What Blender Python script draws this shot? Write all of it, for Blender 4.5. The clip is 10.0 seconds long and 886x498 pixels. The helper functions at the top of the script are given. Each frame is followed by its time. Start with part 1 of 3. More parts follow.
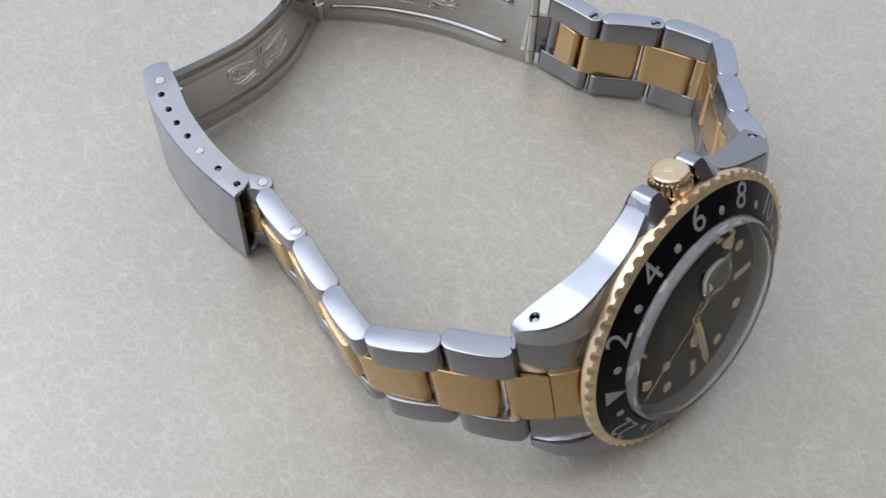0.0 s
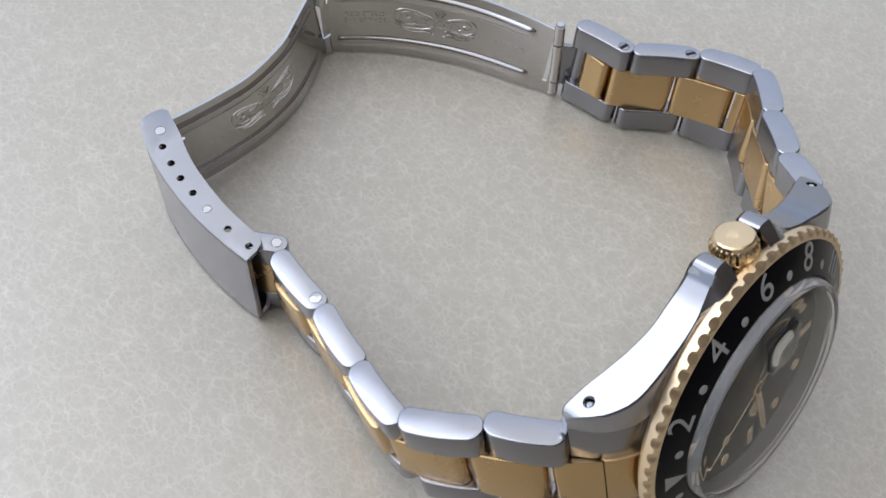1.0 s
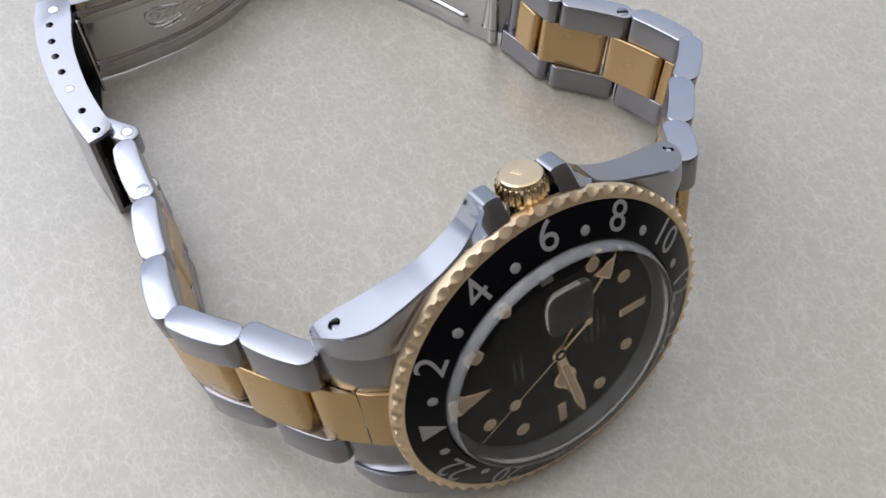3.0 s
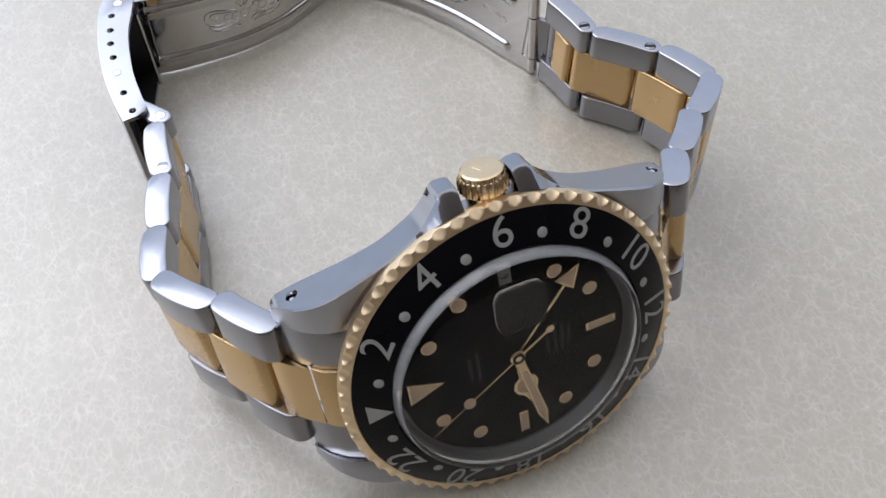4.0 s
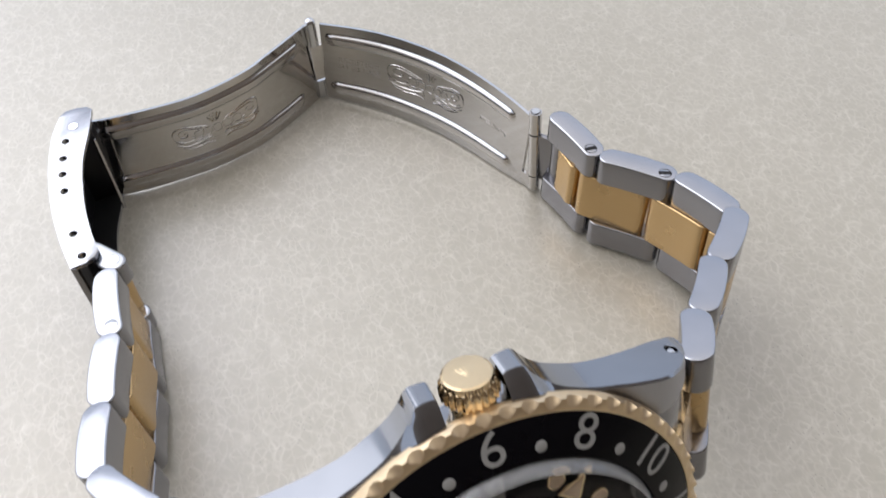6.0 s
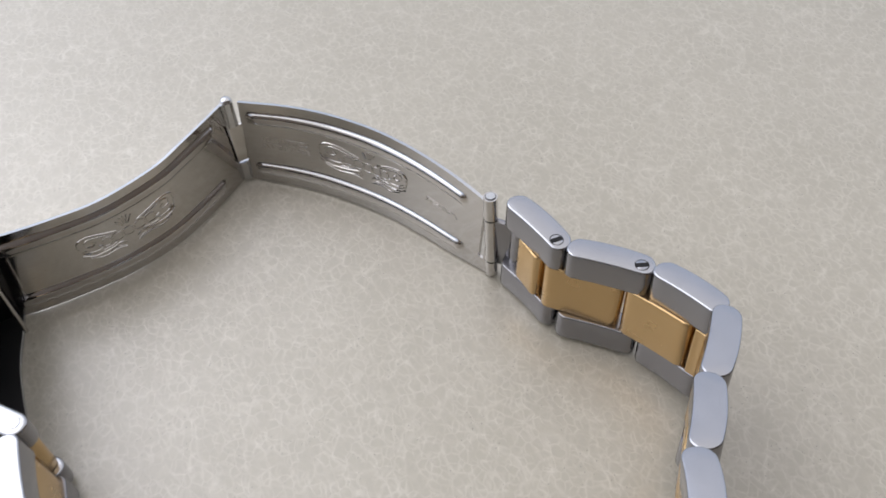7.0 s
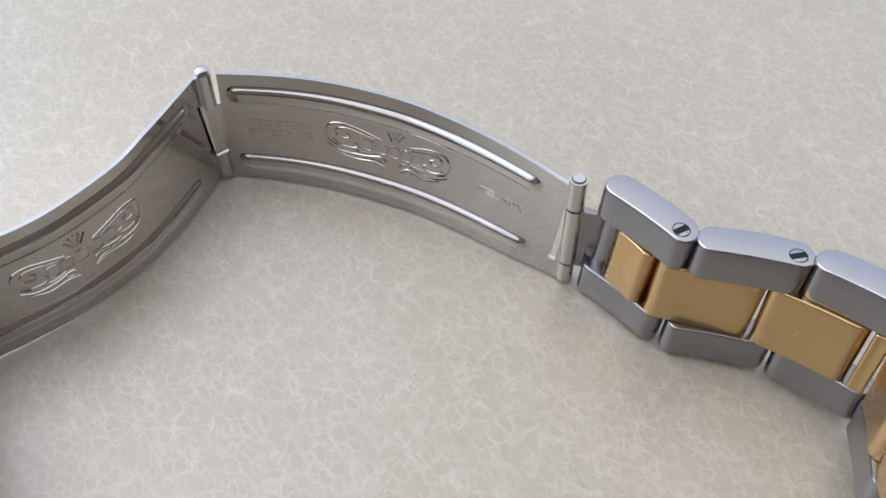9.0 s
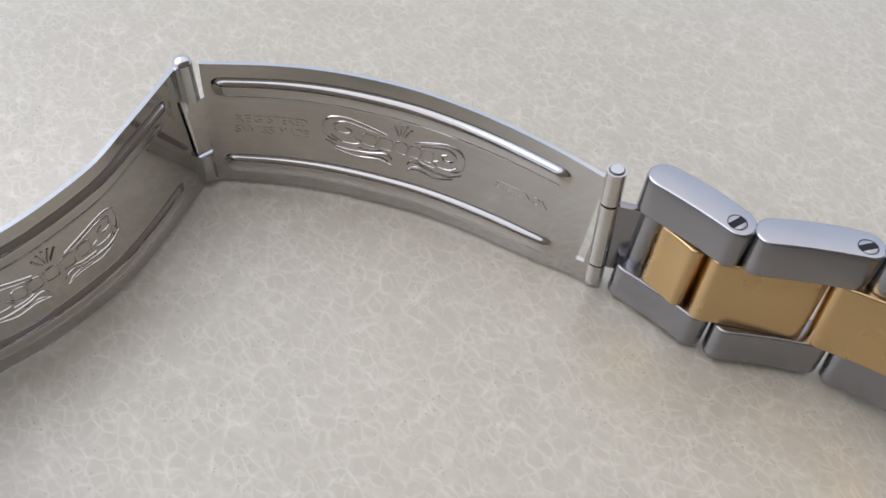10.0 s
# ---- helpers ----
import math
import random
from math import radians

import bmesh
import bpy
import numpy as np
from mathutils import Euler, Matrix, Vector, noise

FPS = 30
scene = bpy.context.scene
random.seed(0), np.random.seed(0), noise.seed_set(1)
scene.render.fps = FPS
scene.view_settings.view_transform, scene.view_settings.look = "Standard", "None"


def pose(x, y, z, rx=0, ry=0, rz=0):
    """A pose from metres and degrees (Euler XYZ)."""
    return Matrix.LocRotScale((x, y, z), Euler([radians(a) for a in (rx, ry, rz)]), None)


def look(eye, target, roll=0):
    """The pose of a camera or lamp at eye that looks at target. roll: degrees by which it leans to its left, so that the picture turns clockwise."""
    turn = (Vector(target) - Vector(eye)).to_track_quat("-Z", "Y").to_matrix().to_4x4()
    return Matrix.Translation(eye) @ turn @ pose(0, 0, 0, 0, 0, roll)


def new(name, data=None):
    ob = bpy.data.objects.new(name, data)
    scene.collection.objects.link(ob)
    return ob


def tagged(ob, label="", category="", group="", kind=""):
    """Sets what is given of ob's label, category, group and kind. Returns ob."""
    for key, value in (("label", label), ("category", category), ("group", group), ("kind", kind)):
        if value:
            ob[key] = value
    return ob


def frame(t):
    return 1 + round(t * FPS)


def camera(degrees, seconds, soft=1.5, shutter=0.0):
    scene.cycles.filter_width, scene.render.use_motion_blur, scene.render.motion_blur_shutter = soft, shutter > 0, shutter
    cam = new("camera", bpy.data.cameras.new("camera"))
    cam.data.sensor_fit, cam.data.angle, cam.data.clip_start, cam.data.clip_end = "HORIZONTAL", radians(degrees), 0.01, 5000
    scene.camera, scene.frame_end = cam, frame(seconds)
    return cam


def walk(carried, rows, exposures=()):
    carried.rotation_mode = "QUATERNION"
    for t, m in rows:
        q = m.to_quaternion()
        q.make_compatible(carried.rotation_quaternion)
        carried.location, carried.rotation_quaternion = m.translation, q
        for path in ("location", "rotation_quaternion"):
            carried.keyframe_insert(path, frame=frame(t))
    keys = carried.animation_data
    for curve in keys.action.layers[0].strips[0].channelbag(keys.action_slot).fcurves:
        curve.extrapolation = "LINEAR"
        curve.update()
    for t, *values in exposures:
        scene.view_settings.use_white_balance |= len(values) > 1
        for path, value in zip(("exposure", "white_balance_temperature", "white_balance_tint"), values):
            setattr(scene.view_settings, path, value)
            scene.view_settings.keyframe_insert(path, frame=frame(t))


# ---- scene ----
# ---- camera and walk ----
cam = camera(51.2, 10.0, soft=1.6, shutter=0.35)
PATH = [
    (0, -0.07155, -0.01517, 0.12821, 32.67, -3.94, -42.85),
    (0.2, -0.07210, -0.01191, 0.12773, 32.66, -3.86, -43.64),
    (0.5, -0.07124, -0.00640, 0.12586, 32.53, -3.92, -44.40),
    (0.7, -0.06950, -0.00342, 0.12501, 32.45, -3.90, -44.58),
    (1, -0.06608, -0.00104, 0.12359, 32.35, -3.92, -44.34),
    (1.2, -0.06330, -0.00081, 0.12376, 32.26, -3.99, -44.04),
    (1.5, -0.05988, -0.00216, 0.12366, 31.77, -3.95, -43.21),
    (1.7, -0.05822, -0.00453, 0.12370, 31.34, -3.87, -42.33),
    (2, -0.05256, -0.00881, 0.12164, 30.77, -3.71, -40.61),
    (2.2, -0.04904, -0.01237, 0.11949, 30.36, -3.78, -39.30),
    (2.5, -0.04434, -0.01847, 0.11914, 30.40, -3.32, -36.87),
    (2.7, -0.04134, -0.02244, 0.11634, 30.81, -3.06, -35.07),
    (3, -0.03840, -0.02870, 0.11562, 31.55, -2.27, -32.15),
    (3.2, -0.03589, -0.03276, 0.11563, 32.63, -1.76, -30.07),
    (4.3, -0.02401, -0.04603, 0.11326, 35.56, 0.80, -21.39),
    (4.5, -0.02120, -0.04718, 0.11226, 35.84, 0.97, -20.64),
    (4.7, -0.01869, -0.04625, 0.11161, 36.02, 0.97, -20.17),
    (5, -0.01726, -0.04132, 0.11171, 36.36, 1.28, -19.89),
    (5.2, -0.01706, -0.03872, 0.11178, 35.93, 1.88, -20.19),
    (5.5, -0.01583, -0.03461, 0.11177, 36.67, 1.38, -20.90),
    (5.7, -0.01565, -0.03099, 0.11157, 36.92, 1.25, -21.64),
    (6, -0.01606, -0.02422, 0.11084, 37.30, 1.12, -22.93),
    (6.2, -0.01621, -0.01904, 0.11008, 37.38, 0.95, -24.06),
    (7.3, -0.00636, 0.00087, 0.10588, 35.56, 0.03, -29.58),
    (7.5, -0.00676, 0.00356, 0.10316, 35.34, -0.64, -30.07),
    (7.7, -0.00726, 0.00743, 0.09960, 35.39, -1.37, -30.71),
    (8, -0.00959, 0.01239, 0.09470, 34.99, -1.63, -31.28),
    (8.2, -0.01114, 0.01557, 0.09180, 34.81, -1.97, -32.11),
    (8.5, -0.01351, 0.02032, 0.08796, 35.11, -2.34, -33.45),
    (8.7, -0.01524, 0.02220, 0.08629, 35.27, -2.63, -34.54),
    (9, -0.01617, 0.02362, 0.08440, 35.95, -3.25, -35.97),
    (9.2, -0.01601, 0.02527, 0.08253, 35.98, -3.48, -36.85),
    (9.5, -0.01655, 0.02752, 0.07978, 36.33, -4.00, -37.73),
    (9.7, -0.01720, 0.02903, 0.07846, 36.41, -4.24, -38.30),
    (10, -0.01779, 0.03222, 0.07524, 36.76, -4.76, -39.45),
]
walk(cam, [(t, pose(x, y, z, rx, ry, rz)) for t, x, y, z, rx, ry, rz in PATH],
     exposures=[(0, -0.05, 6350, 10.5), (1.5, -0.05, 6370, 10.5), (2.5, -0.2, 6500, 11), (3, -0.04, 6480, 11.3), (4.5, 0.03, 6440, 11.3), (5.5, 0.05, 6420, 10.8),
                (6.2, 0.05, 6860, 11), (7.3, -0.12, 6740, 11.3), (8, -0.04, 6640, 11.3), (9, 0.07, 6600, 11.3), (10, 0.07, 6600, 11.3)])

# ---- world, sun and exposure ----
SUN_EL, SUN_AZ = 40.0, 138.0          # degrees above the horizon; azimuth from +X towards +Y
world = bpy.data.worlds.new("overcast_sky")
scene.world = world
world.use_nodes = True
wn, wl = world.node_tree.nodes, world.node_tree.links
wn.clear()
sky = wn.new("ShaderNodeTexSky")
sky.sky_type, sky.sun_disc = "NISHITA", False
sky.sun_elevation, sky.sun_rotation = radians(SUN_EL), radians(90 - SUN_AZ)
sky.air_density, sky.dust_density, sky.ozone_density = 1.0, 2.0, 1.0
# an overcast veil, three to four times brighter overhead than at the horizon
tco = wn.new("ShaderNodeTexCoord")
sep = wn.new("ShaderNodeSeparateXYZ")
ramp = wn.new("ShaderNodeValToRGB")
ramp.color_ramp.elements[0].position, ramp.color_ramp.elements[0].color = 0.0, (0.62, 0.72, 0.93, 1)
ramp.color_ramp.elements[1].position, ramp.color_ramp.elements[1].color = 0.85, (1.32, 1.31, 1.33, 1)
for where, tint in ((0.12, (0.74, 0.85, 1.07, 1)), (0.35, (0.84, 0.93, 1.12, 1)), (0.58, (1.02, 1.07, 1.2, 1)), (0.74, (1.2, 1.21, 1.28, 1))):
    ramp.color_ramp.elements.new(where).color = tint
wl.new(tco.outputs["Generated"], sep.inputs[0])
wl.new(sep.outputs["Z"], ramp.inputs[0])
veil = wn.new("ShaderNodeMix")
veil.data_type, veil.blend_type = "RGBA", "MIX"
veil.inputs[0].default_value = 0.9
gain = wn.new("ShaderNodeVectorMath")
gain.operation = "SCALE"
gain.inputs["Scale"].default_value = 8.35
# thinner cloud, so a brighter and bluer sky, round the hidden sun
toward = wn.new("ShaderNodeVectorMath")
toward.operation = "DOT_PRODUCT"
toward.inputs[1].default_value = (math.cos(radians(SUN_AZ - 25)) * 0.66, math.sin(radians(SUN_AZ - 25)) * 0.66, 0.75)
wl.new(tco.outputs["Generated"], toward.inputs[0])
near_sun = wn.new("ShaderNodeMapRange")
near_sun.interpolation_type = "SMOOTHSTEP"
near_sun.inputs["From Min"].default_value, near_sun.inputs["From Max"].default_value = 0.84, 1.0
wl.new(toward.outputs["Value"], near_sun.inputs["Value"])
thin = wn.new("ShaderNodeMix")
thin.data_type, thin.blend_type = "RGBA", "ADD"
thin.inputs[7].default_value = (1.35, 1.45, 1.7, 1)
wl.new(near_sun.outputs[0], thin.inputs[0])
wl.new(ramp.outputs[0], thin.inputs[6])
wl.new(thin.outputs[2], gain.inputs[0])
back = wn.new("ShaderNodeBackground")
back.inputs["Strength"].default_value = 0.112
wout = wn.new("ShaderNodeOutputWorld")
wl.new(sky.outputs[0], veil.inputs[6])
wl.new(gain.outputs[0], veil.inputs[7])
wl.new(veil.outputs[2], back.inputs["Color"])
wl.new(back.outputs[0], wout.inputs["Surface"])

sun_data = bpy.data.lights.new("sun", "SUN")
sun_data.energy, sun_data.angle, sun_data.color = 1.0, radians(65), (0.95, 0.96, 1.0)
sun = new("sun", sun_data)
sd = Vector((math.cos(radians(SUN_AZ)) * math.cos(radians(SUN_EL)), math.sin(radians(SUN_AZ)) * math.cos(radians(SUN_EL)), math.sin(radians(SUN_EL))))
sun.matrix_world = look(sd * 3, (0, 0, 0))


# ---- materials ----
def material(name):
    m = bpy.data.materials.new(name)
    m.use_nodes = True
    n, l = m.node_tree.nodes, m.node_tree.links
    return m, n, l, n["Principled BSDF"]


def metal(name, colour, rough, brush=0.0, axis=(60, 60, 2500), scratches=0.15, bump=0.02):
    """A metal with fine brushing along one axis and light handling marks."""
    m, n, l, b = material(name)
    b.inputs["Metallic"].default_value = 1.0
    tc = n.new("ShaderNodeTexCoord")
    mp = n.new("ShaderNodeMapping")
    mp.inputs["Scale"].default_value = axis
    l.new(tc.outputs["Object"], mp.inputs["Vector"])
    fine = n.new("ShaderNodeTexNoise")
    fine.inputs["Scale"].default_value, fine.inputs["Detail"].default_value = 1.0, 4
    l.new(mp.outputs[0], fine.inputs["Vector"])
    wide = n.new("ShaderNodeTexNoise")
    wide.inputs["Scale"].default_value, wide.inputs["Detail"].default_value = 260, 5
    l.new(tc.outputs["Object"], wide.inputs["Vector"])
    mix = n.new("ShaderNodeMapRange")
    mix.inputs["From Min"].default_value, mix.inputs["From Max"].default_value = 0.3, 0.75
    mix.inputs["To Min"].default_value, mix.inputs["To Max"].default_value = rough, rough + scratches
    l.new(wide.outputs["Fac"], mix.inputs["Value"])
    l.new(mix.outputs[0], b.inputs["Roughness"])
    ramp = n.new("ShaderNodeMix")
    ramp.data_type = "RGBA"
    dark = tuple(c * 0.86 for c in colour)
    ramp.inputs[6].default_value, ramp.inputs[7].default_value = (*dark, 1), (*colour, 1)
    l.new((fine if brush else wide).outputs["Fac"], ramp.inputs[0])
    l.new(ramp.outputs[2], b.inputs["Base Color"])
    bp = n.new("ShaderNodeBump")
    bp.inputs["Strength"].default_value, bp.inputs["Distance"].default_value = max(brush, bump), 0.00003
    l.new((fine if brush else wide).outputs["Fac"], bp.inputs["Height"])
    l.new(bp.outputs[0], b.inputs["Normal"])
    return m


STEEL, GOLD = (0.32, 0.32, 0.342), (0.66, 0.46, 0.24)
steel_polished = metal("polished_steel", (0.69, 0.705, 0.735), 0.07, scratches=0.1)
steel_brushed = metal("brushed_steel", STEEL, 0.2, brush=0.12, axis=(200, 200, 9000), scratches=0.07)
steel_lug = metal("lug_steel", (0.45, 0.455, 0.495), 0.3, brush=0.3, axis=(9000, 300, 300))
steel_satin = metal("satin_steel", (0.475, 0.49, 0.535), 0.15, scratches=0.06, bump=0.01)
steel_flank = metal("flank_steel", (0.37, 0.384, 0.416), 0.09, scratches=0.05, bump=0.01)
steel_blade = metal("rolled_steel", (0.64, 0.625, 0.615), 0.06, brush=0.06, axis=(200, 200, 5000), scratches=0.06)
gold_polished = metal("polished_gold", (0.85, 0.67, 0.43), 0.15, scratches=0.1)
gold_satin = metal("satin_gold", (0.92, 0.73, 0.49), 0.32, scratches=0.1)
gold_brushed = metal("brushed_gold", GOLD, 0.24, brush=0.08, axis=(200, 200, 9000), scratches=0.05)


def plain(name, colour, rough, spec=0.5, grain=0.12, scale=900, metallic=0.0):
    m, n, l, b = material(name)
    tc = n.new("ShaderNodeTexCoord")
    t = n.new("ShaderNodeTexNoise")
    t.inputs["Scale"].default_value, t.inputs["Detail"].default_value = scale, 4
    l.new(tc.outputs["Object"], t.inputs["Vector"])
    mx = n.new("ShaderNodeMix")
    mx.data_type = "RGBA"
    mx.inputs[6].default_value = (*(c * (1 - grain) for c in colour), 1)
    mx.inputs[7].default_value = (*(min(1, c * (1 + grain)) for c in colour), 1)
    l.new(t.outputs["Fac"], mx.inputs[0])
    l.new(mx.outputs[2], b.inputs["Base Color"])
    b.inputs["Roughness"].default_value = rough
    b.inputs["Specular IOR Level"].default_value = spec
    b.inputs["Metallic"].default_value = metallic
    return m


insert_black = plain("anodised_black", (0.003, 0.003, 0.0045), 0.25, 0.12)
numeral_silver = plain("silver_print", (0.34, 0.34, 0.33), 0.5, 0.4)
dial_black = plain("black_lacquer", (0.003, 0.003, 0.004), 0.4, 0.04)
lume = plain("aged_lume", (0.62, 0.48, 0.33), 0.7, 0.2, 0.18, 1800)
date_white = plain("date_card", (0.2, 0.195, 0.185), 0.6, 0.2)
dial_print = plain("dial_print", (0.018, 0.0175, 0.016), 0.5, 0.3)
# steel darkened to hold the shade inside the clasp cover
shade_steel = metal("shade_steel", (0.05, 0.05, 0.053), 0.4)
rehaut_steel = metal("matt_ring_steel", (0.16, 0.16, 0.165), 0.45)
dark_gap = plain("dark_recess", (0.02, 0.02, 0.022), 0.5, 0.3, metallic=0.5)


def acrylic(name="acrylic_crystal", ior=1.2, gloss=0.22):
    m, n, l, b = material(name)
    b.inputs["Base Color"].default_value = (0.97, 0.975, 0.98, 1)
    b.inputs["Roughness"].default_value = 0.0
    b.inputs["IOR"].default_value = ior
    b.inputs["Specular IOR Level"].default_value = gloss
    b.inputs["Transmission Weight"].default_value = 1.0
    return m


# dark colour of the added sky blocker
blocker_dark = plain("blocker_dark", (0.10, 0.075, 0.055), 0.6, 0.3, 0.3, 9)
crystal_mat = acrylic()
# milky colour stands in for the bright reflections of a clear wall
wall_mat = plain("milky_acrylic", (0.8, 0.81, 0.83), 0.12, 0.4, 0.05, 500)
wall_mat.node_tree.nodes["Principled BSDF"].inputs["Transmission Weight"].default_value = 0.76


def leather():
    """Cream hide: long soft creases painted pale, in part for their sheen, a fine grain between them and scattered
    pores.
    """
    m, n, l, b = material("cream_leather")
    tc = n.new("ShaderNodeTexCoord")

    def noise_at(scale, detail, vec=None, rough=0.55):
        t = n.new("ShaderNodeTexNoise")
        t.inputs["Scale"].default_value, t.inputs["Detail"].default_value = scale, detail
        t.inputs["Roughness"].default_value = rough
        l.new(vec or tc.outputs["Object"], t.inputs["Vector"])
        return t

    def spread(value, lo, hi, a=0.0, c=1.0):
        r = n.new("ShaderNodeMapRange")
        r.interpolation_type = "SMOOTHSTEP"
        r.inputs["From Min"].default_value, r.inputs["From Max"].default_value = lo, hi
        r.inputs["To Min"].default_value, r.inputs["To Max"].default_value = a, c
        l.new(value, r.inputs["Value"])
        return r.outputs[0]

    def calc(op, a, c, d=None):
        t = n.new("ShaderNodeMath")
        t.operation = op
        for k, v in enumerate((a, c, d)):
            if v is None:
                continue
            if isinstance(v, (int, float)):
                t.inputs[k].default_value = v
            else:
                l.new(v, t.inputs[k])
        return t.outputs[0]

    def warped(scale, amount, stretch, turn):
        w = noise_at(scale, 1)
        v = n.new("ShaderNodeVectorMath")
        v.operation = "MULTIPLY_ADD"
        v.inputs[1].default_value = (amount, amount, 0)
        l.new(w.outputs["Color"], v.inputs[0])
        l.new(tc.outputs["Object"], v.inputs[2])
        p = n.new("ShaderNodeMapping")
        p.inputs["Scale"].default_value = (1, stretch, 1)
        p.inputs["Rotation"].default_value = (0, 0, radians(turn))
        l.new(v.outputs[0], p.inputs["Vector"])
        return p.outputs[0]

    def creases(scale, stretch, turn, width, fade_scale, lo, hi):
        """Soft lines between long cells, coming and going over the hide."""
        v = n.new("ShaderNodeTexVoronoi")
        v.feature = "DISTANCE_TO_EDGE"
        v.inputs["Scale"].default_value = scale
        l.new(warped(560, 0.0011, stretch, turn), v.inputs["Vector"])
        line = spread(v.outputs["Distance"], 0.0, width, 1.0, 0.0)
        return calc("MULTIPLY", line, spread(noise_at(fade_scale, 3).outputs["Fac"], lo, hi, 0.1, 1.0))

    long_lines = creases(330, 0.6, 8, 0.085, 240, 0.34, 0.62)
    cross_lines = creases(520, 0.75, -25, 0.12, 300, 0.36, 0.62)
    fine_lines = creases(940, 0.7, 12, 0.16, 380, 0.34, 0.58)
    halo = creases(330, 0.6, 8, 0.3, 240, 0.34, 0.66)
    lines = calc("MULTIPLY_ADD", cross_lines, 0.7, calc("MULTIPLY_ADD", fine_lines, 1.0, calc("MULTIPLY_ADD", halo, 0.15, calc("MULTIPLY", long_lines, 0.65))))
    grain = noise_at(2300, 4, rough=0.65).outputs["Fac"]
    height = calc("MULTIPLY_ADD", lines, -0.55, calc("MULTIPLY", grain, 0.5))
    bp = n.new("ShaderNodeBump")
    bp.inputs["Strength"].default_value, bp.inputs["Distance"].default_value = 0.2, 0.00012
    l.new(height, bp.inputs["Height"])
    l.new(bp.outputs[0], b.inputs["Normal"])

    def blend(fac, first, second):
        c = n.new("ShaderNodeMix")
        c.data_type = "RGBA"
        l.new(fac, c.inputs[0])
        for k, v in ((6, first), (7, second)):
            if isinstance(v, tuple):
                c.inputs[k].default_value = (*v, 1)
            else:
                l.new(v, c.inputs[k])
        return c.outputs[2]

    hide = blend(spread(noise_at(45, 5).outputs["Fac"], 0.3, 0.7), (0.362, 0.336, 0.264), (0.402, 0.374, 0.3))
    mottle = spread(noise_at(900, 6, rough=0.68).outputs["Fac"], 0.3, 0.72, 0.0, 0.5)
    hide = blend(mottle, hide, (0.331, 0.305, 0.249))
    # pale crease lines: part of their gloss is put into the colour
    hide = blend(calc("MULTIPLY", lines, 0.37), hide, (0.55, 0.52, 0.45))
    # small dark pores in loose clusters
    sp = n.new("ShaderNodeTexVoronoi")
    sp.inputs["Scale"].default_value = 1300
    l.new(tc.outputs["Object"], sp.inputs["Vector"])
    pore = calc("MULTIPLY", spread(sp.outputs["Distance"], 0.07, 0.16, 1.0, 0.0), spread(noise_at(190, 4).outputs["Fac"], 0.47, 0.57, 0.0, 0.95))
    hide = blend(pore, hide, (0.2, 0.18, 0.145))
    l.new(hide, b.inputs["Base Color"])
    l.new(spread(noise_at(330, 4).outputs["Fac"], 0.3, 0.7, 0.32, 0.42), b.inputs["Roughness"])
    b.inputs["Specular IOR Level"].default_value = 1.0
    b.inputs["Coat IOR"].default_value = 1.8
    b.inputs["Coat Weight"].default_value, b.inputs["Coat Roughness"].default_value = 1.0, 0.36
    return m


leather_mat = leather()

# ---- helpers for shapes; all shapes are drawn in millimetres ----
MM = 0.001
# the case lies on its nine o'clock side: x to the crown, y to twelve, z out of the dial
CASE = Matrix(((-0.0056, -1.0, 0.0, 0.0), (0.339, -0.0019, -0.9408, 0.0), (0.9408, -0.0052, 0.339, 20.21), (0, 0, 0, 1)))


def part(name, bm, mat, parent=None, label="", m=None, smooth=40, extra=()):
    """Links a bmesh drawn in millimetres as one mesh object under its thing."""
    if m is not None:
        bmesh.ops.transform(bm, matrix=m, verts=bm.verts)
    bmesh.ops.recalc_face_normals(bm, faces=bm.faces)
    bmesh.ops.scale(bm, vec=(MM, MM, MM), verts=bm.verts)
    for f in bm.faces:
        f.smooth = True
    for e in bm.edges:
        if len(e.link_faces) == 2:
            e.smooth = e.calc_face_angle(0) < radians(smooth)
    me = bpy.data.meshes.new(name)
    bm.to_mesh(me)
    bm.free()
    for k in (mat, *extra):
        me.materials.append(k)
    ob = new(name, me)
    if parent is not None:
        ob.parent = parent
    return tagged(ob, label)


def prism(pts, z0, z1, bevel=0.0, segments=2):
    """A flat outline raised from z0 to z1, its rim rounded."""
    bm = bmesh.new()
    lo = [bm.verts.new((x, y, z0)) for x, y in pts]
    hi = [bm.verts.new((x, y, z1)) for x, y in pts]
    n = len(pts)
    bm.faces.new(lo[::-1])
    bm.faces.new(hi)
    for i in range(n):
        bm.faces.new((lo[i], lo[(i + 1) % n], hi[(i + 1) % n], hi[i]))
    if bevel:
        rim = [e for e in bm.edges if abs(e.verts[0].co.z - e.verts[1].co.z) < 1e-6]
        bmesh.ops.bevel(bm, geom=rim, offset=bevel, segments=segments, profile=0.5, affect="EDGES", clamp_overlap=True)
    return bm


